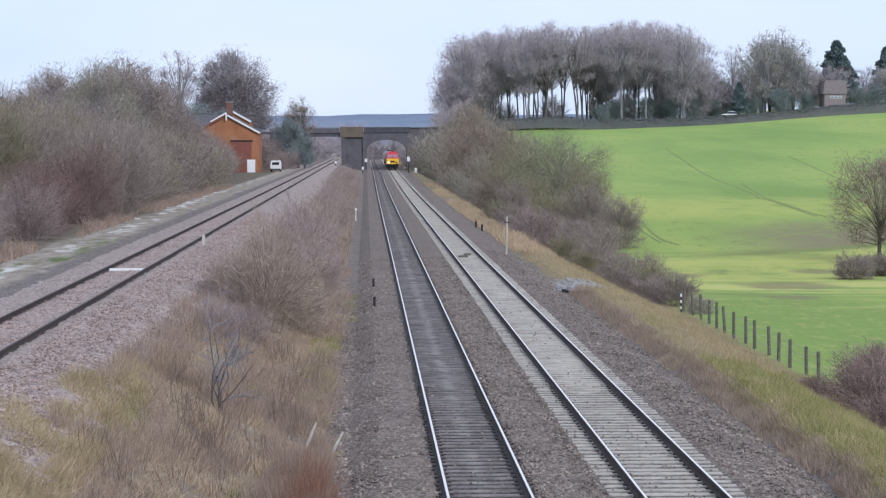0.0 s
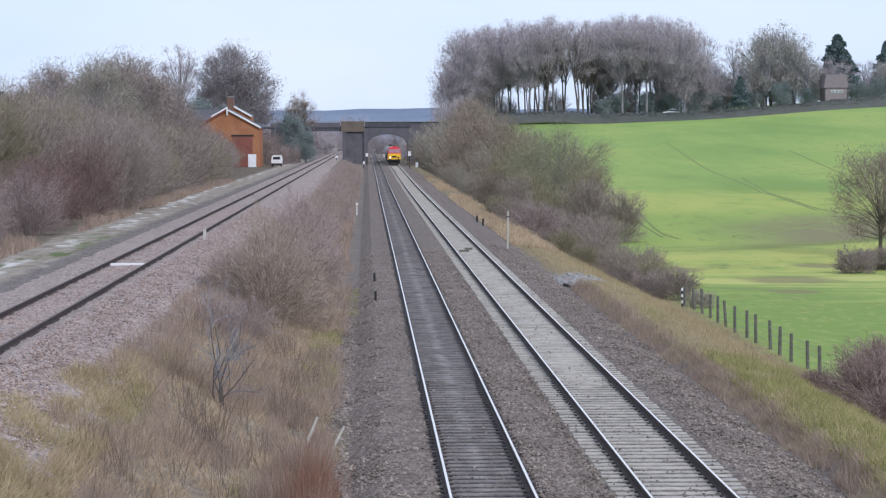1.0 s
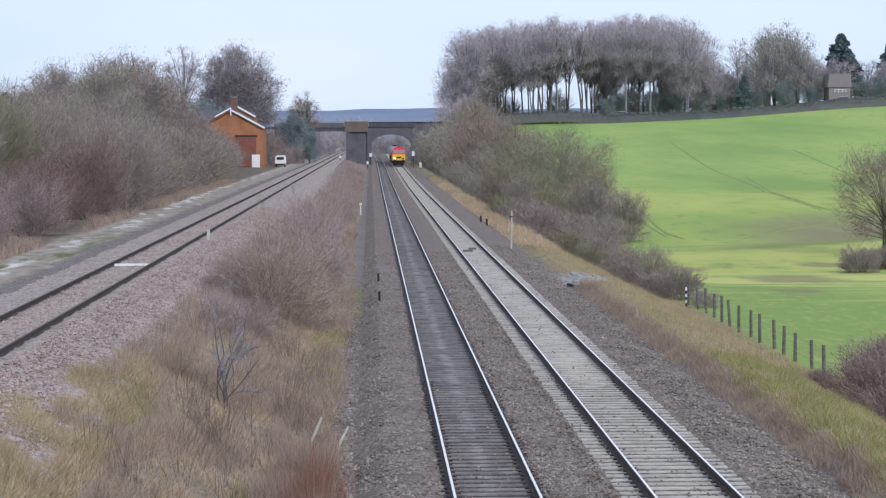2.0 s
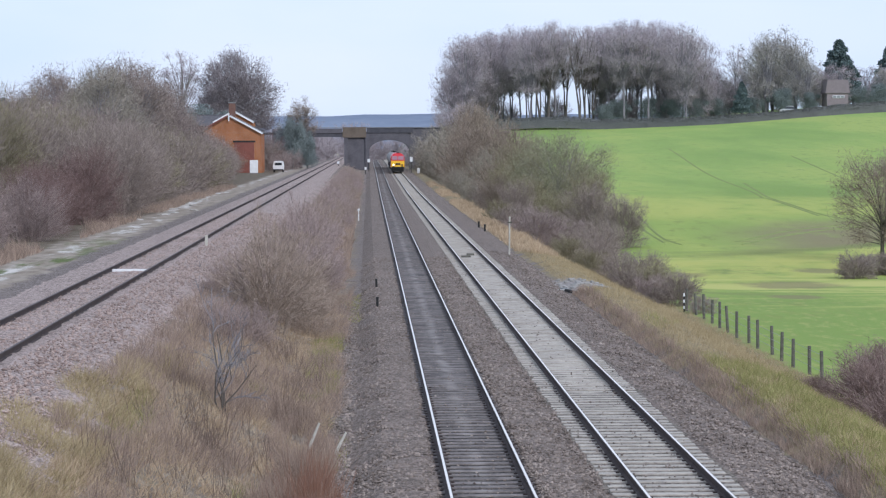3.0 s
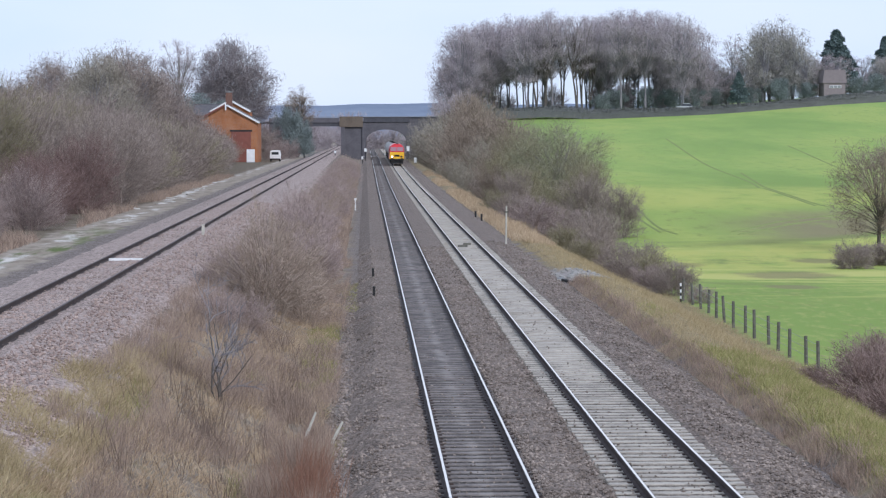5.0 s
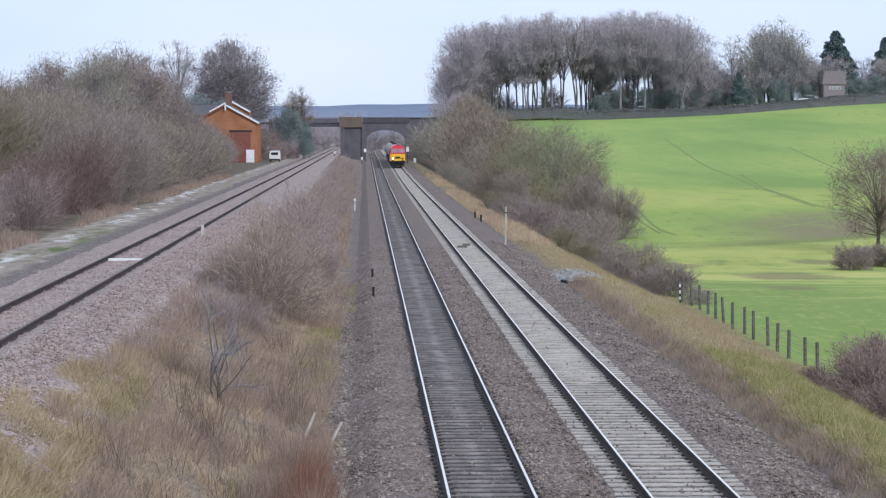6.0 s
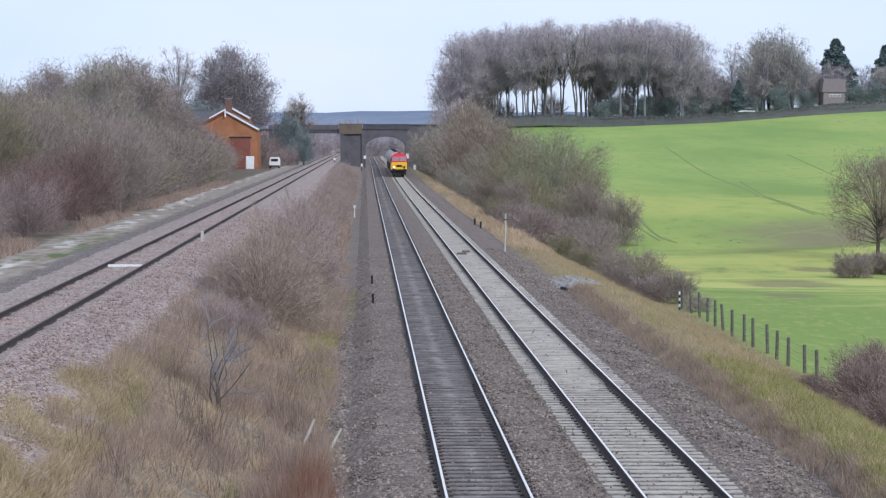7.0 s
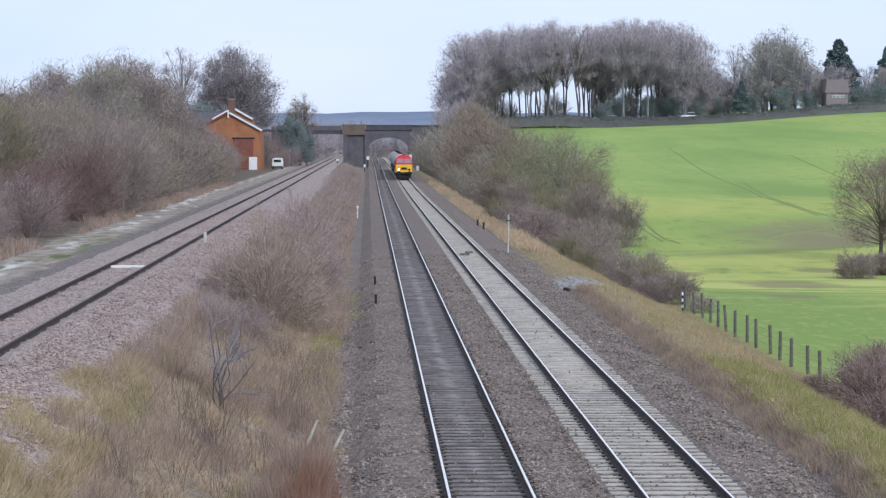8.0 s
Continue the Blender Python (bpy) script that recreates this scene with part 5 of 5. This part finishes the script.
# ---- the train ----
def loco():
    root = thing("diesel_locomotive", pose(0, 0, 0), "red diesel locomotive with a yellow front and bright headlamp", "locomotive")
    side = [(-1.32, 1.1), (-1.32, 2.9), (-1.18, 3.35), (-0.8, 3.72), (-0.3, 3.88)]
    prof = side + [(-x, z) for x, z in side[::-1]]
    bm = extrude_profile(prof, 0.9, 21.2)
    part("body", bm, M["loco_red"], root, smooth=False)
    # raked cab front
    bm = bmesh.new()
    low = [(-1.28, 1.15), (1.28, 1.15), (1.30, 2.35), (-1.30, 2.35)]
    a = [bm.verts.new((x, 0.02 + 0.05 * (i > 1), z)) for i, (x, z) in enumerate(low)]
    b = [bm.verts.new((x * 1.01, 0.95, z)) for x, z in low]
    bm.faces.new(a)
    bm.faces.new(b)
    for i in range(4):
        bm.faces.new((a[i], a[(i + 1) % 4], b[(i + 1) % 4], b[i]))
    part("front_panel", bm, M["loco_yellow"], root, "yellow warning panel")
    bm = bmesh.new()
    up = [(-1.30, 2.36), (1.30, 2.36), (1.16, 3.3), (0.78, 3.66), (0.3, 3.82), (-0.3, 3.82), (-0.78, 3.66), (-1.16, 3.3)]
    a = [bm.verts.new((x, 0.07 + (z - 2.36) * 0.42, z)) for x, z in up]
    b = [bm.verts.new((x * 1.01, 0.95, z)) for x, z in up]
    bm.faces.new(a)
    bm.faces.new(b)
    for i in range(8):
        bm.faces.new((a[i], a[(i + 1) % 8], b[(i + 1) % 8], b[i]))
    part("cab_front", bm, M["loco_red"], root, "red cab front and roof dome")
    tilt = Matrix.Rotation(-math.atan(0.42), 4, "X")
    for s in (-0.58, 0.58):
        part("windscreen", boxed(s * 1.05, 0.25, 2.9, 1.1, 0.04, 0.78, bevel=0.015, turn=tilt), M["loco_glass"], root)
    for s in (-0.85, 0.85):
        lamp = part("headlight", rod(bmesh.new(), (s, -0.04, 1.55), (s, 0.05, 1.55), 0.16, n=14), M["under"], root)
        part("lens", rod(bmesh.new(), (s, -0.07, 1.55), (s, -0.04, 1.55), 0.14, n=14), M["glow" if s < 0 else "glass"], lamp)
        part("tail_lamp", rod(bmesh.new(), (s * 0.72, -0.03, 1.52), (s * 0.72, 0.05, 1.52), 0.09, n=10), M["door_red"], root)
        buf = part("buffer", rod(bmesh.new(), (s, -0.45, 1.05), (s, 0.1, 1.05), 0.11, n=12), M["under"], root)
        part("buffer_head", rod(bmesh.new(), (s, -0.52, 1.05), (s, -0.44, 1.05), 0.26, n=16), M["black"], buf)
    part("number_panel", boxed(0, 0.02, 1.72, 0.9, 0.04, 0.34, bevel=0.01), M["black"], root)
    part("buffer_beam", boxed(0, 0.35, 1.0, 2.55, 0.7, 0.34, bevel=0.03), M["black"], root)
    part("snowplough", boxed(0, 0.1, 0.48, 2.3, 0.12, 0.42, bevel=0.03), M["black"], root)
    part("coupling", boxed(0, -0.2, 0.95, 0.2, 0.5, 0.3, bevel=0.03), M["under"], root)
    part("roof_horn", boxed(0, 0.85, 3.9, 0.5, 0.4, 0.14, bevel=0.03), M["black"], root)
    part("fuel_tank", boxed(0, 11, 0.72, 2.3, 5.0, 0.8, bevel=0.08), M["under"], root)
    part("solebar", boxed(0, 11, 1.08, 2.66, 20, 0.16), M["loco_yellow"], root, "yellow stripe along the frame")
    for y in (4.2, 17.2):
        bog = part("bogie", boxed(0, y, 0.62, 2.3, 5.2, 0.5, bevel=0.06), M["under"], root)
        for dy in (-1.9, 0, 1.9):
            for s in (-0.75, 0.75):
                part("wheel", rod(bmesh.new(), (s - 0.07, y + dy, 0.5), (s + 0.07, y + dy, 0.5), 0.5, n=18), M["under"], bog)
    for y in (6.5, 9.5, 12.5):
        part("side_grille", boxed(-1.33, y, 2.3, 0.04, 1.8, 0.9, bevel=0.01), M["under"], root)
    return root


def wagon():
    root = thing("tank_wagon", pose(0, 0, 0), "grey bogie tank wagon coupled in the train", "wagon", "tank wagons")
    bm = bmesh.new()
    rod(bm, (0, 0.8, 2.35), (0, 16.2, 2.35), 1.34, n=28)
    part("barrel", bm, M["tank"], root, smooth=False)
    for y, s in ((0.8, -1), (16.2, 1)):
        bm = bmesh.new()
        rod(bm, (0, y, 2.35), (0, y + s * 0.3, 2.35), 1.32, 0.9, n=28)
        part("tank_end", bm, M["tank"], root)
    part("underframe", boxed(0, 8.5, 1.0, 2.2, 16.8, 0.24, bevel=0.03), M["under"], root)
    part("walkway", boxed(0, 8.5, 3.75, 0.7, 5, 0.08), M["under"], root)
    part("manhole", rod(bmesh.new(), (0, 8.5, 3.6), (0, 8.5, 3.86), 0.35, n=14), M["under"], root)
    for y in (2.4, 14.6):
        bog = part("bogie", boxed(0, y, 0.6, 2.1, 2.9, 0.4, bevel=0.05), M["under"], root)
        for dy in (-0.95, 0.95):
            for s in (-0.75, 0.75):
                part("wheel", rod(bmesh.new(), (s - 0.07, y + dy, 0.46), (s + 0.07, y + dy, 0.46), 0.46, n=16), M["under"], bog)
    for s in (-0.85, 0.85):
        for y, q in ((0.1, -1), (16.9, 1)):
            part("buffer", rod(bmesh.new(), (s, y, 1.05), (s, y + q * 0.4, 1.05), 0.2, n=12), M["under"], root)
    return root


TRAIN = [loco(), wagon()]
for _ in range(5):
    TRAIN.append(copy_thing(TRAIN[1], pose(0, 0, 0)))


def train_front(t):
    """How far away the locomotive's nose is."""
    return 602.0 - 15.5 * t - 0.53 * t * t


def motions():
    for car, rows in CARS:
        walk(car, [(s, pose(x, 707.5, float(ground_height(x, 707.5)))) for s, x in rows])
    for i, car in enumerate(TRAIN):
        back = 0 if i == 0 else 21.9 + (i - 1) * 17.9
        long = 21.0 if i == 0 else 17.0
        rows = []
        for k in range(17):
            t = k * 0.5
            y = train_front(t) + back
            z0, z1 = float(main_rise(y)), float(main_rise(y + long))
            rows.append((t, pose(5.71, y, z0, math.degrees(math.atan2(z1 - z0, long)))))
        walk(car, rows)


# ---- grass, weeds and stones ----
def ground_cover():
    g = np.random.default_rng(51)
    # tan grass in the angle between the lines
    blades("dead_weeds", "thin brown dead stems among dry grass", patchy(g, 9500, -5.2, -1.0, 42, 76, 1.1, 0.06, 27.0, 1.0), 0.46, 0.45, 0.006, M["grass_brown"], 15, "weeds")
    blades("dry_grass", "long pale dry grass between the lines", patchy(g, 56000, -5.2, -1.0, 40, 112, 0.35, -0.35, 3.0, 1.3), 0.26, 0.9, 0.008, M["grass_tan"], 1)
    blades("green_grass", "patches of green grass among the dry blades", patchy(g, 3800, -5.0, -2.2, 40, 74, 0.5, 0.26, 9.0, 1.3), 0.24, 0.6, 0.009, M["grass_green"], 2)
    blades("dead_weeds", "brown dead weed stems between the lines", patchy(g, 19000, -4.6, -0.75, 66, 150, 0.8, -0.1, 5.0, 1.2), 0.6, 0.6, 0.006, M["grass_brown"], 3, "weeds")
    blades("dead_weeds", "brown dead weeds along the edge of the raised ballast", patchy(g, 7000, -5.7, -4.4, 50, 120, 0.5, -0.1, 6.0, 1.2), 0.5, 0.3, 0.007, M["grass_brown"], 4, "weeds")
    blades("dead_weeds", "brown dead weed stems beside the cess", patchy(g, 7000, -3.0, -0.75, 44, 64, 0.6, -0.05, 15.0, 1.0), 0.55, 0.35, 0.006, M["grass_brown"], 13, "weeds")
    blades("cess_tufts", "low green and tan tufts along the cess", patchy(g, 4000, -1.5, -0.3, 46, 130, 0.9, 0.1, 19.0, 1.1), 0.15, 0.8, 0.009, M["grass_green"], 14)
    blades("far_weeds", "brown dead weeds along the far scrub", patchy(g, 16000, -4.6, -1.1, 140, 480, 0.3, -0.2, 8.0, 1.5), 0.65, 0.3, 0.02, M["grass_brown"], 5, "weeds")
    blades("dock_stems", "rust red dead dock stems beside the ballast", np.stack([g.normal(-1.1, 0.27, 800), g.normal(51.4, 2.0, 800)], -1), 1.1, 0.2, 0.006, M["grass_rust"], 6, "weeds")
    edge = patchy(g, 30000, -6.9, -4.6, 37, 72, 0.5, -0.6, 44.0, 1.0)
    edge = edge[edge[:, 0] + 0.25 * np.sin(edge[:, 1] * 0.9) > -6.4 + (edge[:, 1] - 50) * 0.06]
    blades("dry_grass", "pale dry grass creeping over the raised ballast edge", edge, 0.32, 0.9, 0.008, M["grass_bank"], 24)
    blades("dock_stems", "dark brown dead dock stems in dry grass", np.stack([g.normal(-3.35, 0.22, 260), g.normal(58.5, 1.6, 260)], -1), 0.75, 0.3, 0.008, M["grass_dark"], 21, "weeds")
    blades("dead_weeds", "tall thin dead stems rising from the grass", patchy(g, 1500, -5.0, -1.2, 44, 90, 1.4, 0.0, 41.0, 1.0), 0.85, 0.22, 0.006, M["grass_dark"], 22, "weeds")
    blades("cess_tufts", "bright green tufts at the edge of the scrub", patchy(g, 3500, -1.9, -0.9, 74, 100, 0.8, -0.05, 31.0, 1.0), 0.25, 0.7, 0.01, M["grass_olive"], 18)
    # the field-side bank
    blades("bank_grass", "dry tan grass on the bank", patchy(g, 52000, 9.4, 16.2, 46, 175, 0.35, -0.7, 2.0, 1.5), 0.27, 0.6, 0.009, M["grass_bank"], 7)
    blades("bank_grass", "green tussocky grass on the bank", patchy(g, 9000, 9.9, 16.6, 44, 104, 0.3, 0.05, 12.0, 1.2), 0.24, 0.6, 0.010, M["grass_olive"], 8)
    blades("bank_grass", "olive green grass on the near bank", patchy(g, 22000, 9.8, 16.0, 44, 82, 0.4, 0.0, 22.0, 1.0), 0.30, 0.65, 0.010, M["grass_olive"], 17)
    blades("bank_grass", "green tussocks along the near edge of the bank", patchy(g, 11000, 9.6, 12.2, 47, 84, 0.45, -0.15, 33.0, 1.0), 0.3, 0.7, 0.010, M["grass_olive"], 23)
    blades("bank_weeds", "brown dead weeds at the ballast edge", patchy(g, 9000, 9.1, 9.7, 46, 130, 0.4, -0.5, 4.0, 1.3), 0.34, 0.35, 0.009, M["grass_brown"], 9, "weeds")
    blades("verge_grass", "pale dry grass verge near the bridge", patchy(g, 9000, 9.2, 11.5, 170, 460, 0.2, -0.2, 7.0, 1.3), 0.5, 0.4, 0.03, M["grass_tan"], 10)
    blades("strip_grass", "dry grass along the foot of the thicket", patchy(g, 8000, -16.4, -14.6, 100, 330, 0.3, -0.1, 1.0, 1.4), 0.6, 0.4, 0.016, M["grass_brown"], 11)


ground_cover()


def stones(name, label, n, x0, x1, y0, y1, height, size, mat, seed):
    """Loose angular stones lying on a bed: one joined mesh."""
    g = np.random.default_rng(seed)
    x, y = g.uniform(x0, x1, n), y0 + (y1 - y0) * g.uniform(0, 1, n) ** 1.9
    c = np.stack([x, y, height(x, y)], -1)
    o = np.array([[1, 0, 0], [-1, 0, 0], [0, 1, 0], [0, -1, 0], [0, 0, 0.8], [0, 0, -0.8]], float)
    v = (c[:, None] + o[None] * (size * g.uniform(0.5, 1.3, n))[:, None, None] * g.uniform(0.6, 1.2, (n, 6, 1)) + g.normal(0, size * 0.15, (n, 6, 3))).reshape(-1, 3)
    t = np.array([[0, 2, 4], [2, 1, 4], [1, 3, 4], [3, 0, 4], [2, 0, 5], [1, 2, 5], [3, 1, 5], [0, 3, 5]])
    f = ((np.arange(n) * 6)[:, None, None] + t[None]).reshape(-1, 3)
    tagged(new(name, mesh_of(name, v, f, mat)), label, "stones", kind="stuff")


def over(z):
    return lambda x, y: z + main_rise(y)


stones("ballast_stones", "loose grey brown ballast stones between the main lines", 6500, 3.1, 4.4, 46, 160, over(-0.13), 0.042, M["stone_mixed"], 1)
stones("ballast_stones", "loose grey brown ballast stones beside the main line", 6500, -0.3, 1.3, 46, 160, lambda x, y: np.where(x < 0.25, -0.16 + (x - 0.25) * 0.54, -0.15), 0.042, M["stone_mixed"], 2)
stones("ballast_stones", "loose grey ballast stones on the shoulder", 8000, 7.1, 9.3, 46, 170, lambda x, y: -0.17 - np.clip(x - 7.8, 0, 2) * 0.28, 0.042, M["stone_mixed"], 3)
stones("ballast_stones", "loose pinkish granite stones on the raised bank", 9500, -7.5, -5.4, 40, 190, lambda x, y: 1.73 - np.clip(x + 7.3, 0, 3) * 0.1 - np.clip(x + 6.4, 0, 3) * 0.25, 0.038, M["stone_pink"], 4)
stones("ballast_stones", "loose pinkish granite stones between rusty rails", 3500, -9.4, -7.9, 60, 190, lambda x, y: 1.70 + 0 * x, 0.042, M["stone_pink"], 5)


stones("spilt_stones", "scattered dark stones lying on the pale sleepers", 900, 4.4, 7.0, 46, 150, over(-0.155), 0.028, M["stone_mixed"], 7)
stones("spilt_stones", "scattered stones lying between the oily rails", 600, 1.55, 2.85, 46, 150, over(-0.165), 0.028, M["stone_mixed"], 8)
stones("cess_stones", "dark clinker and stones in the weedy cess", 4500, -1.3, -0.2, 46, 120, lambda x, y: ground_height(x, y) + 0.01, 0.05, M["stone_mixed"], 6)


def small_things():
    # little bare tree in the grass
    g = np.random.default_rng(7)
    pts, rad = stems(g, 6, 2.5, 1.7, 0.022, 5, 0.07, 0.6)
    pts[:, 1:] += g.normal(size=pts[:, 1:].shape) * 0.06
    trunk = merge([tubes(pts, rad, g, 5)], "trunk", M["bark"])
    twigs = merge(twiggery(g, pts, rad, [(4, 40, 0.5, 0.2), (3, 40, 0.55, 0.12), (4, 40, 0.6, 0.08)], 0.007, False), "crown", M["bark_far"])
    put("young_tree", (trunk, twigs), on_ground(-3.35, 64.5), "small bare branching tree standing in dry grass", "tree", ("trunk", "crown"))
    # two pale dead sticks
    for x, y, a, l in ((-1.32, 62, 24, 0.75), (-0.72, 61.5, 30, 0.6)):
        s = thing("dead_stick", on_ground(x, y), "pale barkless dead branch leaning in the weeds", "stick")
        q = math.radians(a)
        part("branch", rod(bmesh.new(), (-0.1, 0, -0.05), (-0.1 + math.sin(q) * l, 0.1, math.cos(q) * l), 0.045, 0.025, 7), M["post_pale"], s)
    # spoil heap and cable trough beside the shoulder
    g = np.random.default_rng(8)
    for i in range(60):
        x, y = 10.0 + g.normal(0, 0.9), 132.5 + g.normal(0, 2.5)
        k = thing("concrete_lump", on_ground(x, y, g.uniform(0, 360)), "broken grey concrete lump on the ballast edge", "rubble", "spoil heap")
        part("lump", boxed(0, 0, 0.04, g.uniform(0.1, 0.32), g.uniform(0.1, 0.3), g.uniform(0.08, 0.2), bevel=0.04), M["concrete"], k)
    c = thing("cable_trough", on_ground(9.2, 128, 8), "dark open cable trough at the ballast edge", "trough")
    part("channel", boxed(0, 0, 0.05, 0.16, 2.4, 0.14, bevel=0.02), M["under"], c)
    part("cover", boxed(0.02, 1.7, 0.1, 0.24, 0.8, 0.06, bevel=0.01), M["stone"], c)
    # broken slabs of the old platform edge
    for i in range(16):
        y = 184 + i * 6.4 + g.uniform(-5, 5)
        x = -13.4 - 1.1 * float(ease(y, 150, 250)) + g.normal(0, 0.6)
        k = thing("platform_slab", pose(x, y, float(ground_height(x, y)) + 0.02, g.uniform(-5, 5), g.uniform(-6, 6), g.uniform(0, 360)), "broken pale slab of an old platform edge", "slab", "platform slabs")
        part("slab", boxed(0, 0, 0.0, g.uniform(0.25, 0.6), g.uniform(0.4, 1.3), 0.08, bevel=0.03), M["slab_pale"], k)
    # timber left in the four-foot of the second line
    for x, y, l in ((5.5, 160, 0.5), (5.85, 163, 0.4)):
        t = thing("timber_offcut", pose(x, y, -0.12, 0, 0, 12), "dark timber offcut lying between the rails", "timber")
        part("board", boxed(0, 0, 0, l, 0.28, 0.12, bevel=0.02), M["post_wood"], t)
    # boards and signals before the bridge
    for x, y, z, w, h, mat, label in (
        (0.05, 600, 2.7, 0.55, 0.7, "white", "white signal board on a dark post by the pier"),
        (8.9, 590, 3.0, 0.6, 1.0, "white", "white board on a dark post by the bridge"),
        (9.9, 560, 0.9, 0.5, 1.0, "white", "low white board beside the line"),
        (-6.4, 600, 2.3, 0.45, 0.5, "white", "small white board by the raised line"),
        (-0.6, 570, 1.3, 0.4, 0.6, "white", "small white board in the scrub"),
    ):
        gz = float(ground_height(x, y))
        s = thing("line_sign", pose(x, y, gz), label, "sign")
        part("post", rod(bmesh.new(), (0, 0, -0.2), (0, 0, z - gz), 0.08, n=8), M["black"], s)
        part("board", boxed(0, -0.1, z - gz, w, 0.06, h, bevel=0.02), M[mat], s)
    # white marker by the scrub
    s = thing("marker_post", on_ground(-0.9, 250), "short white marker beside the scrub", "post")
    part("post", boxed(0, 0, 0.42, 0.1, 0.1, 1.0, bevel=0.02), M["white"], s)
    part("cap", boxed(0, 0, 0.98, 0.2, 0.16, 0.2, bevel=0.02), M["white"], s)


small_things()


# ---- wheel tracks in the field ----
def wheel_track(points, width=0.3):
    """A shallow worn line through the corn along a bent path."""
    p = np.array(points, float)
    s = np.linspace(0, len(p) - 1, 60)
    x, y = (np.interp(s, np.arange(len(p)), p[:, i]) for i in (0, 1))
    for _ in range(40):
        x[1:-1], y[1:-1] = (x[:-2] + 2 * x[1:-1] + x[2:]) / 4, (y[:-2] + 2 * y[1:-1] + y[2:]) / 4
    v = np.concatenate([np.stack([x + o, y, ground_height(x + o, y) + h], -1) for o, h in ((-width / 2, 0.0), (0, 0.05), (width / 2, 0.0))])
    i = np.concatenate([np.arange(59), np.arange(59) + 60])
    ob = new("wheel_track", mesh_of("wheel_track", v, np.stack([i, i + 60, i + 61, i + 1], -1), M["rut"]))
    tagged(ob, "worn dark wheel track through the green corn", "track", kind="structure")


for line in (
    [(56.1, 526), (50.6, 426), (47.8, 365), (45.2, 330), (43.1, 308)],
    [(50.5, 379), (46.5, 335), (43.9, 312), (43.6, 292), (43.0, 270), (43.7, 262)],
    [(43.5, 308), (42.9, 284), (42.6, 266)],
    [(29.9, 230), (35.7, 243), (40.0, 248.5), (43.7, 252), (50, 259)],
    [(30.1, 226.8), (35.5, 238), (39.3, 243.8), (43.3, 247), (50, 253)],
    [(26.2, 294), (26.0, 280), (25.7, 266), (24.9, 247), (24.6, 234), (25.3, 228)],
    [(24.9, 278), (24.4, 258), (24.2, 243), (24.2, 231)],
    [(72, 480), (67, 400), (62, 345)],
):
    wheel_track(line, 0.36 if line[0][1] > 300 else 0.3)


# ---- cars on the road behind the hedge ----
def road_car(paint, label):
    root = thing("road_car", pose(0, 0, 0), label, "car", "cars behind the hedge")
    low = [(-2.05, 0.3), (2.05, 0.3), (2.1, 0.75), (1.9, 0.86), (-0.95, 0.95), (-2.0, 0.8), (-2.12, 0.6)]
    bm = bmesh.new()
    a, c = ([bm.verts.new((x, s, z)) for x, z in low] for s in (-0.85, 0.85))
    for i in range(len(low)):
        j = (i + 1) % len(low)
        bm.faces.new((a[i], a[j], c[j], c[i]))
    bm.faces.new(a)
    bm.faces.new(c)
    bmesh.ops.bevel(bm, geom=bm.edges[:], offset=0.05, segments=2, affect="EDGES")
    part("body", bm, M[paint], root)
    bm = bmesh.new()
    top = [(-1.0, 0.93, 0.8), (-0.35, 1.5, 0.62), (1.35, 1.5, 0.62), (1.95, 0.86, 0.8)]
    a, c = ([bm.verts.new((x, s * w, z)) for x, z, w in top] for s in (-1, 1))
    for i in range(4):
        j = (i + 1) % 4
        bm.faces.new((a[i], a[j], c[j], c[i]))
    bm.faces.new(a)
    bm.faces.new(c)
    part("cabin", bm, M["glass"], root, "dark glazed cabin")
    part("roof", boxed(0.5, 0, 1.52, 1.75, 1.24, 0.1, bevel=0.04), M[paint], root)
    for x in (-1.3, 1.3):
        for s in (-0.78, 0.78):
            part("wheel", rod(bmesh.new(), (x, s - 0.09, 0.31), (x, s + 0.09, 0.31), 0.31, n=14), M["black"], root)
    return root


CARS = [
    (road_car("white", "white car driving behind the field hedge"), [(0, 91.3), (0.5, 83.8), (1, 76.3), (1.5, 68.8), (2, 62.5), (2.5, 57.5), (3, 54.5), (4, 52.5), (6, 52.4), (8, 52.3)]),
    (road_car("silver", "silver car driving behind the field hedge"), [(0, 144.3), (1.5, 124.8), (3, 105.3), (3.5, 98.8), (4, 92.4), (4.5, 86.2), (5.5, 74), (6.2, 67), (7, 62.5), (8, 61)]),
    (road_car("white", "white car following behind the field hedge"), [(0, 202.2), (2, 171.8), (4, 141.4), (6, 111), (6.6, 101.9), (7.2, 92.8), (7.8, 83.7), (8, 80.6)]),
]


motions()
